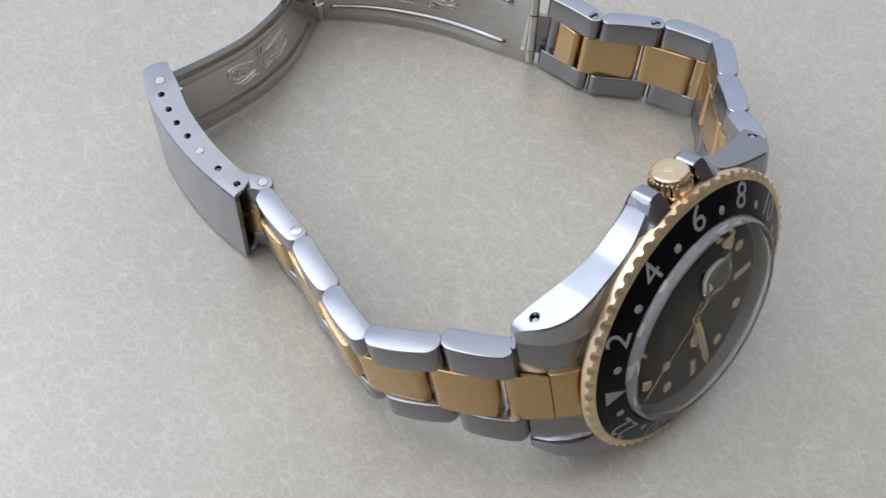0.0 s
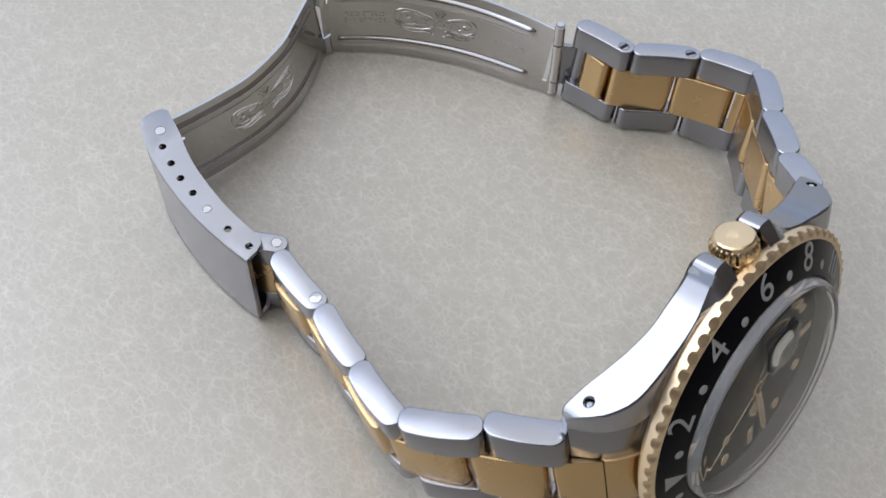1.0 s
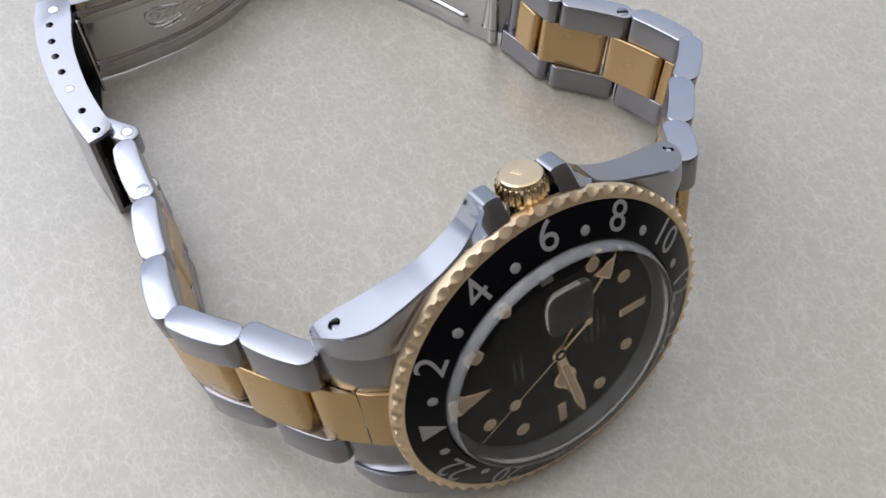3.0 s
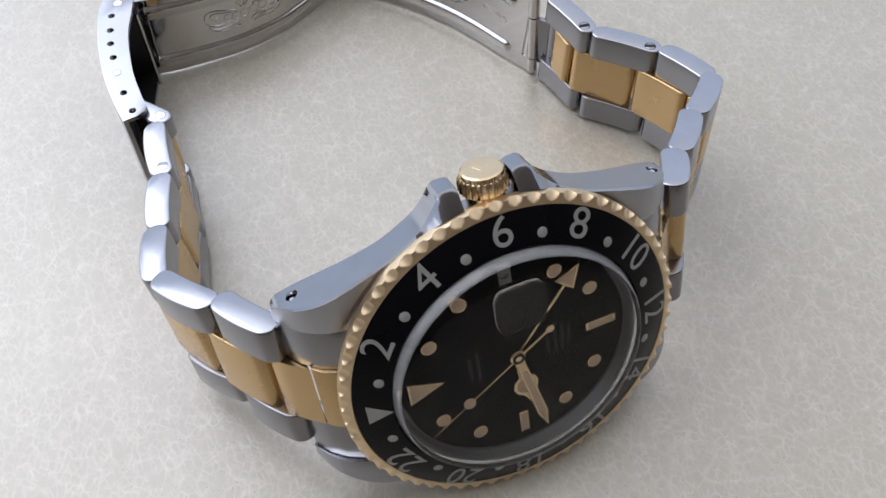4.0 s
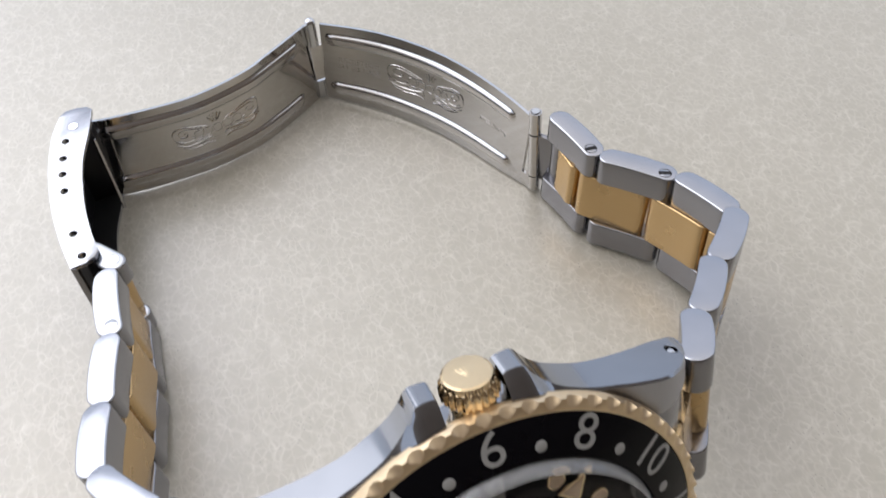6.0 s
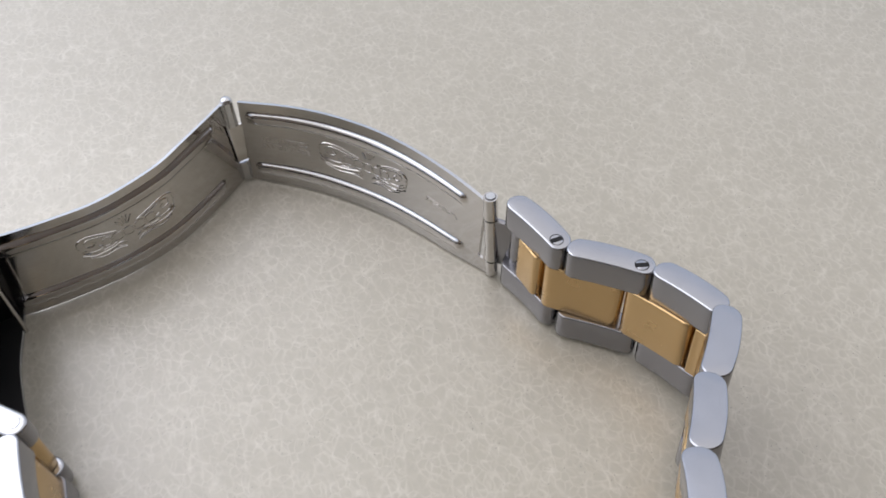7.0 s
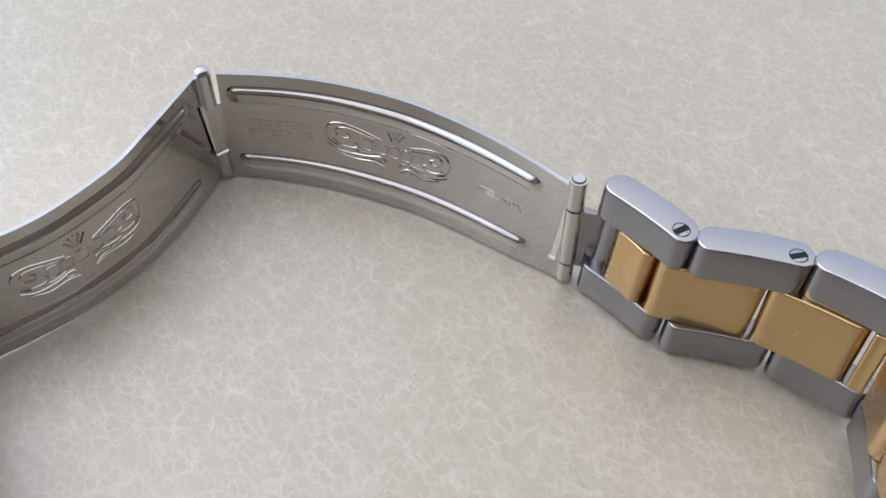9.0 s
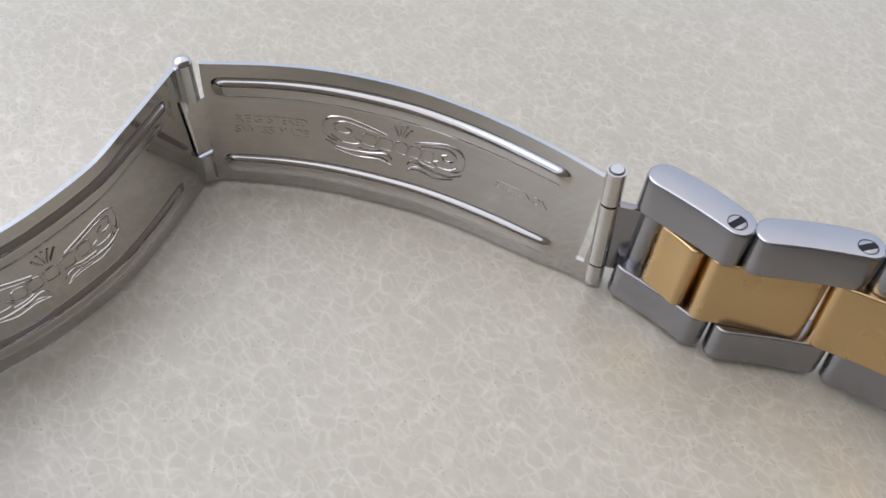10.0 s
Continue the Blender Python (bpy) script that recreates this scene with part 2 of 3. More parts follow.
def pillow(pts, z0, z1, soft, steps=4):
    """A flat outline raised from z0 to z1 whose upper and lower rims are rounded by inset rings."""
    n = len(pts)
    p = [Vector(q) for q in pts]
    ins = []
    for i in range(n):
        a, b = (p[i] - p[i - 1]).normalized(), (p[(i + 1) % n] - p[i]).normalized()
        t = (a + b).normalized()
        ins.append(Vector((-t.y, t.x)))
    if sum(p[i - 1].x * p[i].y - p[i].x * p[i - 1].y for i in range(n)) < 0:
        ins = [-v for v in ins]
    levels = []
    for k in range(steps + 1):
        a = math.pi / 2 * k / steps
        levels.append((soft * (1 - math.sin(a)), z0 + soft * (1 - math.cos(a))))
    levels += [(d, z0 + z1 - z) for d, z in levels[::-1]]
    bm = bmesh.new()
    rings = [[bm.verts.new((*(p[i] + ins[i] * d), z)) for i in range(n)] for d, z in levels]
    for lo, hi in zip(rings, rings[1:]):
        for i in range(n):
            bm.faces.new((lo[i], lo[(i + 1) % n], hi[(i + 1) % n], hi[i]))
    bm.faces.new(rings[0][::-1])
    bm.faces.new(rings[-1])
    return bm


def turned(profile, n=96, a0=0.0):
    """A profile of (radius, height) turned round z; ends at radius 0 are closed."""
    bm = bmesh.new()
    rings = []
    for r, z in profile:
        if r < 1e-6:
            rings.append([bm.verts.new((0, 0, z))])
        else:
            rings.append([bm.verts.new((r * math.cos(a0 + 2 * math.pi * i / n), r * math.sin(a0 + 2 * math.pi * i / n), z)) for i in range(n)])
    for a, b in zip(rings, rings[1:]):
        for i in range(n):
            j = (i + 1) % n
            if len(a) == 1 and len(b) == 1:
                continue
            if len(a) == 1:
                bm.faces.new((a[0], b[i], b[j]))
            elif len(b) == 1:
                bm.faces.new((a[i], b[0], a[j]))
            else:
                bm.faces.new((a[i], b[i], b[j], a[j]))
    return bm


def joined(*bms):
    out = bmesh.new()
    for b in bms:
        me = bpy.data.meshes.new("tmp")
        b.to_mesh(me)
        b.free()
        out.from_mesh(me)
        bpy.data.meshes.remove(me)
    return out


def moved(bm, m):
    bmesh.ops.transform(bm, matrix=m, verts=bm.verts)
    return bm


def cut(ob, bm):
    """Drills the shapes of bm (millimetres) out of ob."""
    bmesh.ops.scale(bm, vec=(MM, MM, MM), verts=bm.verts)
    bmesh.ops.recalc_face_normals(bm, faces=bm.faces)
    me = bpy.data.meshes.new("drill")
    bm.to_mesh(me)
    bm.free()
    tool = new("drill", me)
    md = ob.modifiers.new("drill", "BOOLEAN")
    md.operation, md.solver, md.object = "DIFFERENCE", "EXACT", tool
    bpy.context.view_layer.update()
    done = bpy.data.meshes.new_from_object(ob.evaluated_get(bpy.context.evaluated_depsgraph_get()))
    ob.modifiers.remove(md)
    old, keep = ob.data, ob.data.name
    ob.data = done
    bpy.data.meshes.remove(old)
    done.name = keep
    bpy.data.objects.remove(tool)
    bpy.data.meshes.remove(me)


def drill_holes(places, r, depth, m):
    return joined(*[moved(turned([(0, -depth), (r, -depth), (r, depth), (0, depth)], 20), m @ Matrix.Translation(p)) for p in places])


def frame_of(origin, a, u, square=True):
    """A pose whose x runs along a and whose z runs along u, as nearly as it can."""
    x = Vector(a).normalized()
    z = (Vector(u) - Vector(u).dot(x) * x).normalized() if square else Vector(u).normalized()
    y = z.cross(x).normalized()
    m = Matrix((x, y, z)).transposed().to_4x4()
    m.translation = origin
    return m


def letters(text, size, thick=0.04, align="CENTER"):
    """Raised lettering in the built-in font, centred on the origin, as a bmesh."""
    cu = bpy.data.curves.new("writing", "FONT")
    cu.body, cu.size, cu.extrude, cu.align_x, cu.align_y = text, size, thick, align, "CENTER"
    cu.resolution_u = 4
    ob = bpy.data.objects.new("writing", cu)
    scene.collection.objects.link(ob)
    bpy.context.view_layer.update()
    me = bpy.data.meshes.new_from_object(ob.evaluated_get(bpy.context.evaluated_depsgraph_get()))
    bm = bmesh.new()
    bm.from_mesh(me)
    bpy.data.objects.remove(ob)
    bpy.data.curves.remove(cu)
    bpy.data.meshes.remove(me)
    return bm


def tube(points, r, n=8):
    """A round wire through points, closed at both ends."""
    bm = bmesh.new()
    pts = [Vector(p) for p in points]
    rings = []
    for i, p in enumerate(pts):
        d = (pts[min(i + 1, len(pts) - 1)] - pts[max(i - 1, 0)]).normalized()
        s = d.orthogonal().normalized() if not rings else (side - side.dot(d) * d).normalized()
        side = s
        c = d.cross(s)
        rings.append([bm.verts.new(p + r * (math.cos(2 * math.pi * k / n) * s + math.sin(2 * math.pi * k / n) * c)) for k in range(n)])
    for a, b in zip(rings, rings[1:]):
        for k in range(n):
            bm.faces.new((a[k], a[(k + 1) % n], b[(k + 1) % n], b[k]))
    bm.faces.new(rings[0][::-1])
    bm.faces.new(rings[-1])
    return bm


def spline(pts, n):
    """n points along a smooth curve through pts."""
    pts = [Vector(p) for p in pts]
    out = []
    for i in range(n):
        s = i / (n - 1) * (len(pts) - 1)
        k = min(int(s), len(pts) - 2)
        t = s - k
        p0, p1, p2, p3 = pts[max(k - 1, 0)], pts[k], pts[k + 1], pts[min(k + 2, len(pts) - 1)]
        out.append(0.5 * ((2 * p1) + (p2 - p0) * t + (2 * p0 - 5 * p1 + 4 * p2 - p3) * t * t + (3 * p1 - p0 - 3 * p2 + p3) * t ** 3))
    return out


# ---- ground ----
def leather_ground():
    bm = bmesh.new()
    n, half = 160, 200.0
    grid = {}
    for i in range(n + 1):
        for j in range(n + 1):
            x, y = half * (2 * i / n - 1), half * (2 * j / n - 1) + 50
            z = 0.35 * (noise.noise(Vector((x / 60, y / 60, 3.1))) - 0.3) + 0.08 * noise.noise(Vector((x / 14, y / 14, 8.7))) - 0.15
            z *= 1 - max(abs(i - n / 2), abs(j - n / 2)) / (n / 2)
            grid[i, j] = bm.verts.new((x, y, min(z, 0.05)))
    for i in range(n):
        for j in range(n):
            bm.faces.new((grid[i, j], grid[i + 1, j], grid[i + 1, j + 1], grid[i, j + 1]))
    # flat sheet beyond the middle, out to the horizon
    far = 400000.0
    ring = [grid[0, 0], grid[n, 0], grid[n, n], grid[0, n]]
    outer = [bm.verts.new(p) for p in ((-far, -far, 0), (far, -far, 0), (far, far, 0), (-far, far, 0))]
    sides = [[grid[i, 0] for i in range(n + 1)], [grid[n, j] for j in range(n + 1)], [grid[n - i, n] for i in range(n + 1)], [grid[0, n - j] for j in range(n + 1)]]
    for k in range(4):
        bm.faces.new([outer[k], outer[(k + 1) % 4]] + sides[k][::-1])
    return tagged(part("ground", bm, leather_mat), "cream grained leather surface with fine creases and pores", "leather surface", kind="structure")


leather_ground()


def slab(name, x0, x1, y0, y1, z0, z1, mat, label):
    """A plain upright slab, in millimetres."""
    return tagged(part(name, prism([(x0, y0), (x1, y0), (x1, y1), (x0, y1)], z0, z1), mat), label, "wall", kind="structure")


# unseen blocker behind the camera, added to cut sky light; open above and in front
slab("sky_block_south", -2600, 2600, -400, -300, 0, 1000, blocker_dark, "unseen dark panel added to block sky light")

# ---- the watch ----
watch = tagged(new("wristwatch"), "steel and gold wristwatch, black dial, clasp open, lying on leather", "watch")


# -- case --
def smooth_table(table, v):
    """A smooth curve through a table of (place, value), by Hermite pieces."""
    v = min(max(v, table[0][0]), table[-1][0])
    k = max(i for i in range(len(table) - 1) if table[i][0] <= v)

    def slope(i):
        a, b = table[max(i - 1, 0)], table[min(i + 1, len(table) - 1)]
        return (b[1] - a[1]) / (b[0] - a[0])

    (xa, fa), (xb, fb) = table[k], table[k + 1]
    h = xb - xa
    t = (v - xa) / h
    return (2 * t ** 3 - 3 * t * t + 1) * fa + (t ** 3 - 2 * t * t + t) * h * slope(k) + (3 * t * t - 2 * t ** 3) * fb + (t ** 3 - t * t) * h * slope(k + 1)


def smooth_step(v):
    v = min(max(v, 0.0), 1.0)
    return v * v * (3 - 2 * v)


def flank_x(y):
    return 22.8 - 0.39 * math.sqrt(y * y + 49)


def lerp_table(table, v):
    for (a, fa), (b, fb) in zip(table, table[1:]):
        if v <= b:
            return fa + (fb - fa) * min(max((v - a) / (b - a), 0), 1)
    return table[-1][1]


# plan of the crown guards, upper edge and back edge of the flank against the distance from the crown's axis
GUARD_X = [(3.1, 22.75), (3.5, 22.95), (4.6, 23.0), (5.05, 22.85), (5.45, 22.4), (5.9, 21.65), (6.4, 20.95), (7.1, 20.15), (8.3, 19.15), (9.6, 18.4), (11.3, 17.6), (14, 16.65), (17, 15.63)]
TOP_Z = [(0, -2.2), (3, -3.0), (5, -2.95), (7, -3.0), (9, -2.92), (12, -2.83), (14, -2.82), (16.4, -2.85), (18.8, -3.15), (20.6, -3.9), (22.4, -5.35), (23.6, -7.0), (24.3, -8.4), (24.6, -8.9)]
PLAIN_TOP_Z = [(0, -2.8), (12, -2.8), (14, -2.8), (16.4, -2.85), (18.8, -3.15), (20.6, -3.9), (22.4, -5.35), (23.6, -7.0), (24.3, -8.4), (24.6, -8.9)]
BACK_Z = [(0, -7.0), (3, -6.7), (5, -6.75), (8, -7.1), (12, -7.2), (15.4, -7.75), (18.3, -8.55), (20.9, -9.4), (23, -9.9), (24.6, -10.4)]


def flank(sign, guards):
    """One side of the case with its two lugs, as a band lofted from lug tip to lug tip."""
    bm = bmesh.new()
    rows = []
    half = [24.6 - 0.2 * i for i in range(108)] + [3.1, 3.0, 1.5]
    for y in [-v for v in half] + [0.0] + half[::-1]:
        a = abs(y)
        zt = smooth_table(TOP_Z if guards else PLAIN_TOP_Z, a)
        zb = smooth_table(BACK_Z, a)
        xo = flank_x(a) if a > 17 else (smooth_table(GUARD_X, a) if guards else flank_x(a))
        if not guards:
            xo -= 0.5
        elif a < 3.05:
            xo, zt = 19.3, -2.6                      # the gap that the crown sits in
        q = max(0.0, (a - 23.1) / 1.52)
        q = 1 - math.sqrt(1 - q * q)                 # rounded lug ends
        xo, zb = xo - 0.9 * q, zb + 1.1 * q
        xi = max(10.35, math.sqrt(max(0.0, 16.6 ** 2 - a * a)))
        c = 0.22 + (0.33 * (1 - smooth_step((a - 5) / 5)) if guards else 0.0)      # the guards have a wider chamfer
        k = min(max((a - 14) / 6, 0), 1)
        zi = min(-2.75, zt - 0.3) * (1 - k) + (zt - 0.25) * k
        edge = min(xo - 2 * c, max(xi + 0.6, math.sqrt(max(0.0, 21.1 ** 2 - a * a))))
        rise = 1.05 * (1 - smooth_step((a - 5.6) / 3.2)) if guards and a > 3.05 else 0.0      # the guards slope down from the bezel
        sec = [(xi, zi), ((xi + edge) / 2, (zi + zt) / 2 - 0.05), (edge, zt - 0.03 + rise), (xo - c, zt), (xo, zt - c), (xo, zb + c), (xo - c, zb), (xi, zb)]
        tip = max(0.0, (a - 23.9) / 0.7)
        cz = sum(p[1] for p in sec) / 8
        f = 1 - 0.14 * tip ** 2
        rows.append([bm.verts.new((sign * x, y, cz + (z - cz) * f)) for x, z in sec])
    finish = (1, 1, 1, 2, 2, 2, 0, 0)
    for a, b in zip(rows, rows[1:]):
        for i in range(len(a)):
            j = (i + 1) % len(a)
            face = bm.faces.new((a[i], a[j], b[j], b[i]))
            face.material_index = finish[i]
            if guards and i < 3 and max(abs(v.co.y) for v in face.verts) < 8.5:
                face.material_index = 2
    for row in (rows[0], rows[-1][::-1]):
        bm.faces.new(row).material_index = 3
    return bm


mid = turned([(0, -7.2), (17.5, -7.2), (19.0, -6.8), (19.2, -6.0), (19.2, -2.6), (18.4, -2.2), (0, -2.2)], 120)
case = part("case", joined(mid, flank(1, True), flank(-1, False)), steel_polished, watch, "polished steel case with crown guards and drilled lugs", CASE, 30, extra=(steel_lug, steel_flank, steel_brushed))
cut(case, drill_holes([(0, 0, 0)], 0.7, 2.2, CASE @ Matrix.Translation((13.9, 22.02, -7.75)) @ pose(0, 0, 0, 0, 90, 0)))
cut(case, drill_holes([(0, 0, 0)], 0.7, 2.2, CASE @ Matrix.Translation((13.6, -22.4, -7.7)) @ pose(0, 0, 0, 0, 90, 0)))
for y in (22.02, -22.4):
    part("spring_bar", turned([(0, 12.0), (0.5, 12.1), (0.5, 13.2), (0.3, 13.4), (0, 13.42)], 16), steel_polished, case, m=CASE @ Matrix.Translation((0, y, -7.73)) @ pose(0, 0, 0, 0, 90, 0))
part("case_back", turned([(0, -9.7), (11, -9.6), (13.6, -9.0), (14.9, -8.0), (15.0, -7.0)], 96), steel_brushed, watch, "domed steel case back", CASE)


# -- bezel --
def bezel_ring(notches=60, per=16):
    """A ring whose outer top edge is scooped by round cuts that run in and up from the side wall."""
    bm = bmesh.new()
    n = notches * per
    rows = []
    scoop = 0.82
    for i in range(n):
        a = 2 * math.pi * (i + 0.5 * per) / n
        prof = [(19.0, -2.6), (19.7, -1.15), (19.78, -0.97)]
        w = ((i % per) / per - 0.5) * 2 * math.pi * 21.0 / notches
        for d in (0.06, 0.35, 0.5, 0.6, 0.72, 0.86, 1.02, 1.14, 1.22):
            z = top = -0.9 - 0.12 * d - 0.08 * d * d
            if abs(w) < scoop:
                z = min(top, -1.02 - (d - 0.42) * 0.95 + 0.85 * (scoop - math.sqrt(scoop * scoop - w * w)))
            prof.append((19.78 + d, z))
        prof += [(21.0, -2.3), (20.95, -2.45), (20.4, -2.55), (20.2, -3.1)]
        rows.append([bm.verts.new((r * math.sin(a), r * math.cos(a), z)) for r, z in prof])
    for i in range(n):
        a, b = rows[i], rows[(i + 1) % n]
        for j in range(len(a)):
            q = (j + 1) % len(a)
            bm.faces.new((a[j], b[j], b[q], a[q]))
    return bm


bezel = part("bezel", bezel_ring(), gold_satin, watch, "yellow gold bezel with a scalloped edge", CASE, 25)


def insert_z(r):
    return 0.0 - (r - 17.0) * 0.32


ins = part("bezel_insert", turned([(15.62, -0.6), (15.62, insert_z(15.7) - 0.06), (15.72, insert_z(15.7)), (19.66, insert_z(19.66)), (19.77, insert_z(19.75) - 0.08), (19.77, -1.3)], 160), insert_black, bezel, "black aluminium insert with silver numerals", CASE)


def on_insert(angle, r=17.0, lift=0.0):
    """A pose on the sloping insert at an angle clockwise from twelve, its y outwards."""
    return CASE @ pose(0, 0, 0, 0, 0, -angle) @ Matrix.Translation((0, r, insert_z(r) + lift)) @ pose(0, 0, 0, -17.7, 0, 0)


for h in range(1, 24, 2):
    part("bezel_dot", turned([(0, 0.03), (0.55, 0.03), (0.6, 0.0), (0.6, -0.1)], 24), numeral_silver, ins, m=on_insert(15 * h))
for h in range(2, 24, 2):
    part("bezel_numeral", letters(str(h), 5.7, 0.03), numeral_silver, ins, m=on_insert(15 * h, 17.85) @ Matrix.Diagonal((0.93 if h < 10 else 0.78, 0.88, 1, 1)))
part("bezel_triangle", prism([(-1.35, 1.55), (1.35, 1.55), (0, -1.45)][::-1], -0.1, 0.03), numeral_silver, ins, m=on_insert(0, 17.0))

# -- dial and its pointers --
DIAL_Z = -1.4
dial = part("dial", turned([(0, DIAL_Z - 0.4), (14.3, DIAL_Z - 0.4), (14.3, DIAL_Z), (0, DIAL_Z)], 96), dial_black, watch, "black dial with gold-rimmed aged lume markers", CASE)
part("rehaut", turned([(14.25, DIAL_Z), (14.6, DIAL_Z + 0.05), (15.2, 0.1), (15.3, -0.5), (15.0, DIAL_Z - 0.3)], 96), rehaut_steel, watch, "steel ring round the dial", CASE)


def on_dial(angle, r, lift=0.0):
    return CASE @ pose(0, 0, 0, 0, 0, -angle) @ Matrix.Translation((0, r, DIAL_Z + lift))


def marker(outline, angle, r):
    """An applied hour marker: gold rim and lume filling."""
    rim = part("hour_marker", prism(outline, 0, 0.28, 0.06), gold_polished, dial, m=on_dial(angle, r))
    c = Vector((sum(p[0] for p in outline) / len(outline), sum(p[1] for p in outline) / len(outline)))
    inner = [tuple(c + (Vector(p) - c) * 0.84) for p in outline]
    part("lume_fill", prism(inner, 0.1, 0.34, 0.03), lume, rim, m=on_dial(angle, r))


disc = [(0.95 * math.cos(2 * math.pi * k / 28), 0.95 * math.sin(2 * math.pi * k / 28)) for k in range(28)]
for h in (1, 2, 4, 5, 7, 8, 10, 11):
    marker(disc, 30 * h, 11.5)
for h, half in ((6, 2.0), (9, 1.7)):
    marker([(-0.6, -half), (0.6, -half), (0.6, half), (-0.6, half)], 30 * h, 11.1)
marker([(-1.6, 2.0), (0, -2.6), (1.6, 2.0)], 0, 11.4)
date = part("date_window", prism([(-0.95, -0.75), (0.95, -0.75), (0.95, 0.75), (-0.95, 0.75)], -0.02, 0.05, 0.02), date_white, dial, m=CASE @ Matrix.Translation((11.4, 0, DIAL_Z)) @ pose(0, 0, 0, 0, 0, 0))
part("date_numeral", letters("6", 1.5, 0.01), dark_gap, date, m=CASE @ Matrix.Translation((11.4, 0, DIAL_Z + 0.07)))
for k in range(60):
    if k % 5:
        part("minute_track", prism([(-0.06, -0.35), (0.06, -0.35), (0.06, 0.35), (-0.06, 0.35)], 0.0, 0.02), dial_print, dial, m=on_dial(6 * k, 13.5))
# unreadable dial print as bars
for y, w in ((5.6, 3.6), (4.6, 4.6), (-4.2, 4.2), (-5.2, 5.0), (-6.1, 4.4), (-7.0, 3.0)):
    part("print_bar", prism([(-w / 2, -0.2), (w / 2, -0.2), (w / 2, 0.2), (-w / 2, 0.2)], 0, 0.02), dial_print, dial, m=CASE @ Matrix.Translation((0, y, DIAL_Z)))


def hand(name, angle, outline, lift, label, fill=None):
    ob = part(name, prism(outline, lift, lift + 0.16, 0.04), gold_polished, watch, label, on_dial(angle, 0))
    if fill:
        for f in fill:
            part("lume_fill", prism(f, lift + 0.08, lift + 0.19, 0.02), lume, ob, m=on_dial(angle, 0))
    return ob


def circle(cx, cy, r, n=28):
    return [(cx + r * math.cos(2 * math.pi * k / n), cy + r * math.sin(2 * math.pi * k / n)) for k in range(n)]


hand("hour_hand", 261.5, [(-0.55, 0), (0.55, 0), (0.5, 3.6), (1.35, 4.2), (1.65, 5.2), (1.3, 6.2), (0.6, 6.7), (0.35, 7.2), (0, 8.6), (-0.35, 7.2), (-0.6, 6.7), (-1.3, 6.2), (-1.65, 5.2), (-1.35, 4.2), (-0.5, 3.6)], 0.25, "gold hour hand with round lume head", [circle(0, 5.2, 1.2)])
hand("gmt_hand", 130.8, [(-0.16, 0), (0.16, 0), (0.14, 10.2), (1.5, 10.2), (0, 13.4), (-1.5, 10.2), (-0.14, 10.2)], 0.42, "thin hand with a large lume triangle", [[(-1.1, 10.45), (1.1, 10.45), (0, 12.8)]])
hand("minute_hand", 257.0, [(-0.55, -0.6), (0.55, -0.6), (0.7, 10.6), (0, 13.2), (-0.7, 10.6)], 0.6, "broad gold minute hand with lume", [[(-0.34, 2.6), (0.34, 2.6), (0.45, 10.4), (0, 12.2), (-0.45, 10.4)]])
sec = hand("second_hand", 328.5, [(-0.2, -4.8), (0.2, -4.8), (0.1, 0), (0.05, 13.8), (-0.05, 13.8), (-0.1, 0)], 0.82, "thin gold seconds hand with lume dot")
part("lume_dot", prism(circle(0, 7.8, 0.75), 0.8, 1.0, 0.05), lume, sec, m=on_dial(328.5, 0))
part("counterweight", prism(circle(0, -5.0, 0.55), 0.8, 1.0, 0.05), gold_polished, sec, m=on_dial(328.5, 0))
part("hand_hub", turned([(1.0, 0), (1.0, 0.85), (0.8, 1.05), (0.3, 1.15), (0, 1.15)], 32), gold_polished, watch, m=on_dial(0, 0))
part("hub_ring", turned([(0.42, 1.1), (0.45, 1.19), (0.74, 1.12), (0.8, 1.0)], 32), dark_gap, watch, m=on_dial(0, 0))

# -- crystal --
crystal = part("crystal", turned([(0, 2.7), (5, 2.64), (10, 2.4), (13.4, 2.16), (14.5, 1.98), (14.95, 1.75), (15.2, 1.4), (15.5, 0.3), (15.55, -0.5), (14.9, -0.5), (14.85, 0.5), (14.5, 1.0), (13.4, 1.3), (10, 1.52), (5, 1.76), (0, 1.82)], 128), crystal_mat, watch, "clear domed acrylic crystal", CASE, 50, extra=(wall_mat,))
axis = Vector((0, -0.9408, 0.339))
for f in crystal.data.polygons:              # the crystal's wall, its pale reflections put into a milky colour
    up = (f.center / MM - Vector((0, 0, 20.21)))
    h = up.dot(axis)
    if (up - axis * h).length > 14.97 and h < 1.8:
        f.material_index = 1
crystal.visible_shadow = False
lens = [(3.0 * sx, 3.0 * sy) for sx, sy in ((-1, -0.55), (-0.93, -0.8), (-0.72, -0.95), (-0.4, -1), (0.4, -1), (0.72, -0.95), (0.93, -0.8), (1, -0.55), (1, 0.55), (0.93, 0.8), (0.72, 0.95), (0.4, 1), (-0.4, 1), (-0.72, 0.95), (-0.93, 0.8), (-1, 0.55))]
dome = bmesh.new()
rings = [[dome.verts.new((9.8 + x * k, y * k, z)) for x, y in lens] for k, z in ((1, 2.2), (1, 2.72), (0.97, 2.84), (0.88, 2.96), (0.72, 3.08), (0.5, 3.18), (0.25, 3.24), (0.05, 3.26))]
for lo, hi in zip(rings, rings[1:]):
    for i in range(len(lens)):
        dome.faces.new((lo[i], lo[(i + 1) % len(lens)], hi[(i + 1) % len(lens)], hi[i]))
dome.faces.new(rings[-1])
dome.faces.new(rings[0][::-1])
cyc = part("date_magnifier", dome, acrylic("magnifier_acrylic", 1.27, 0.28), crystal, "clear date magnifier lens", CASE, 50)
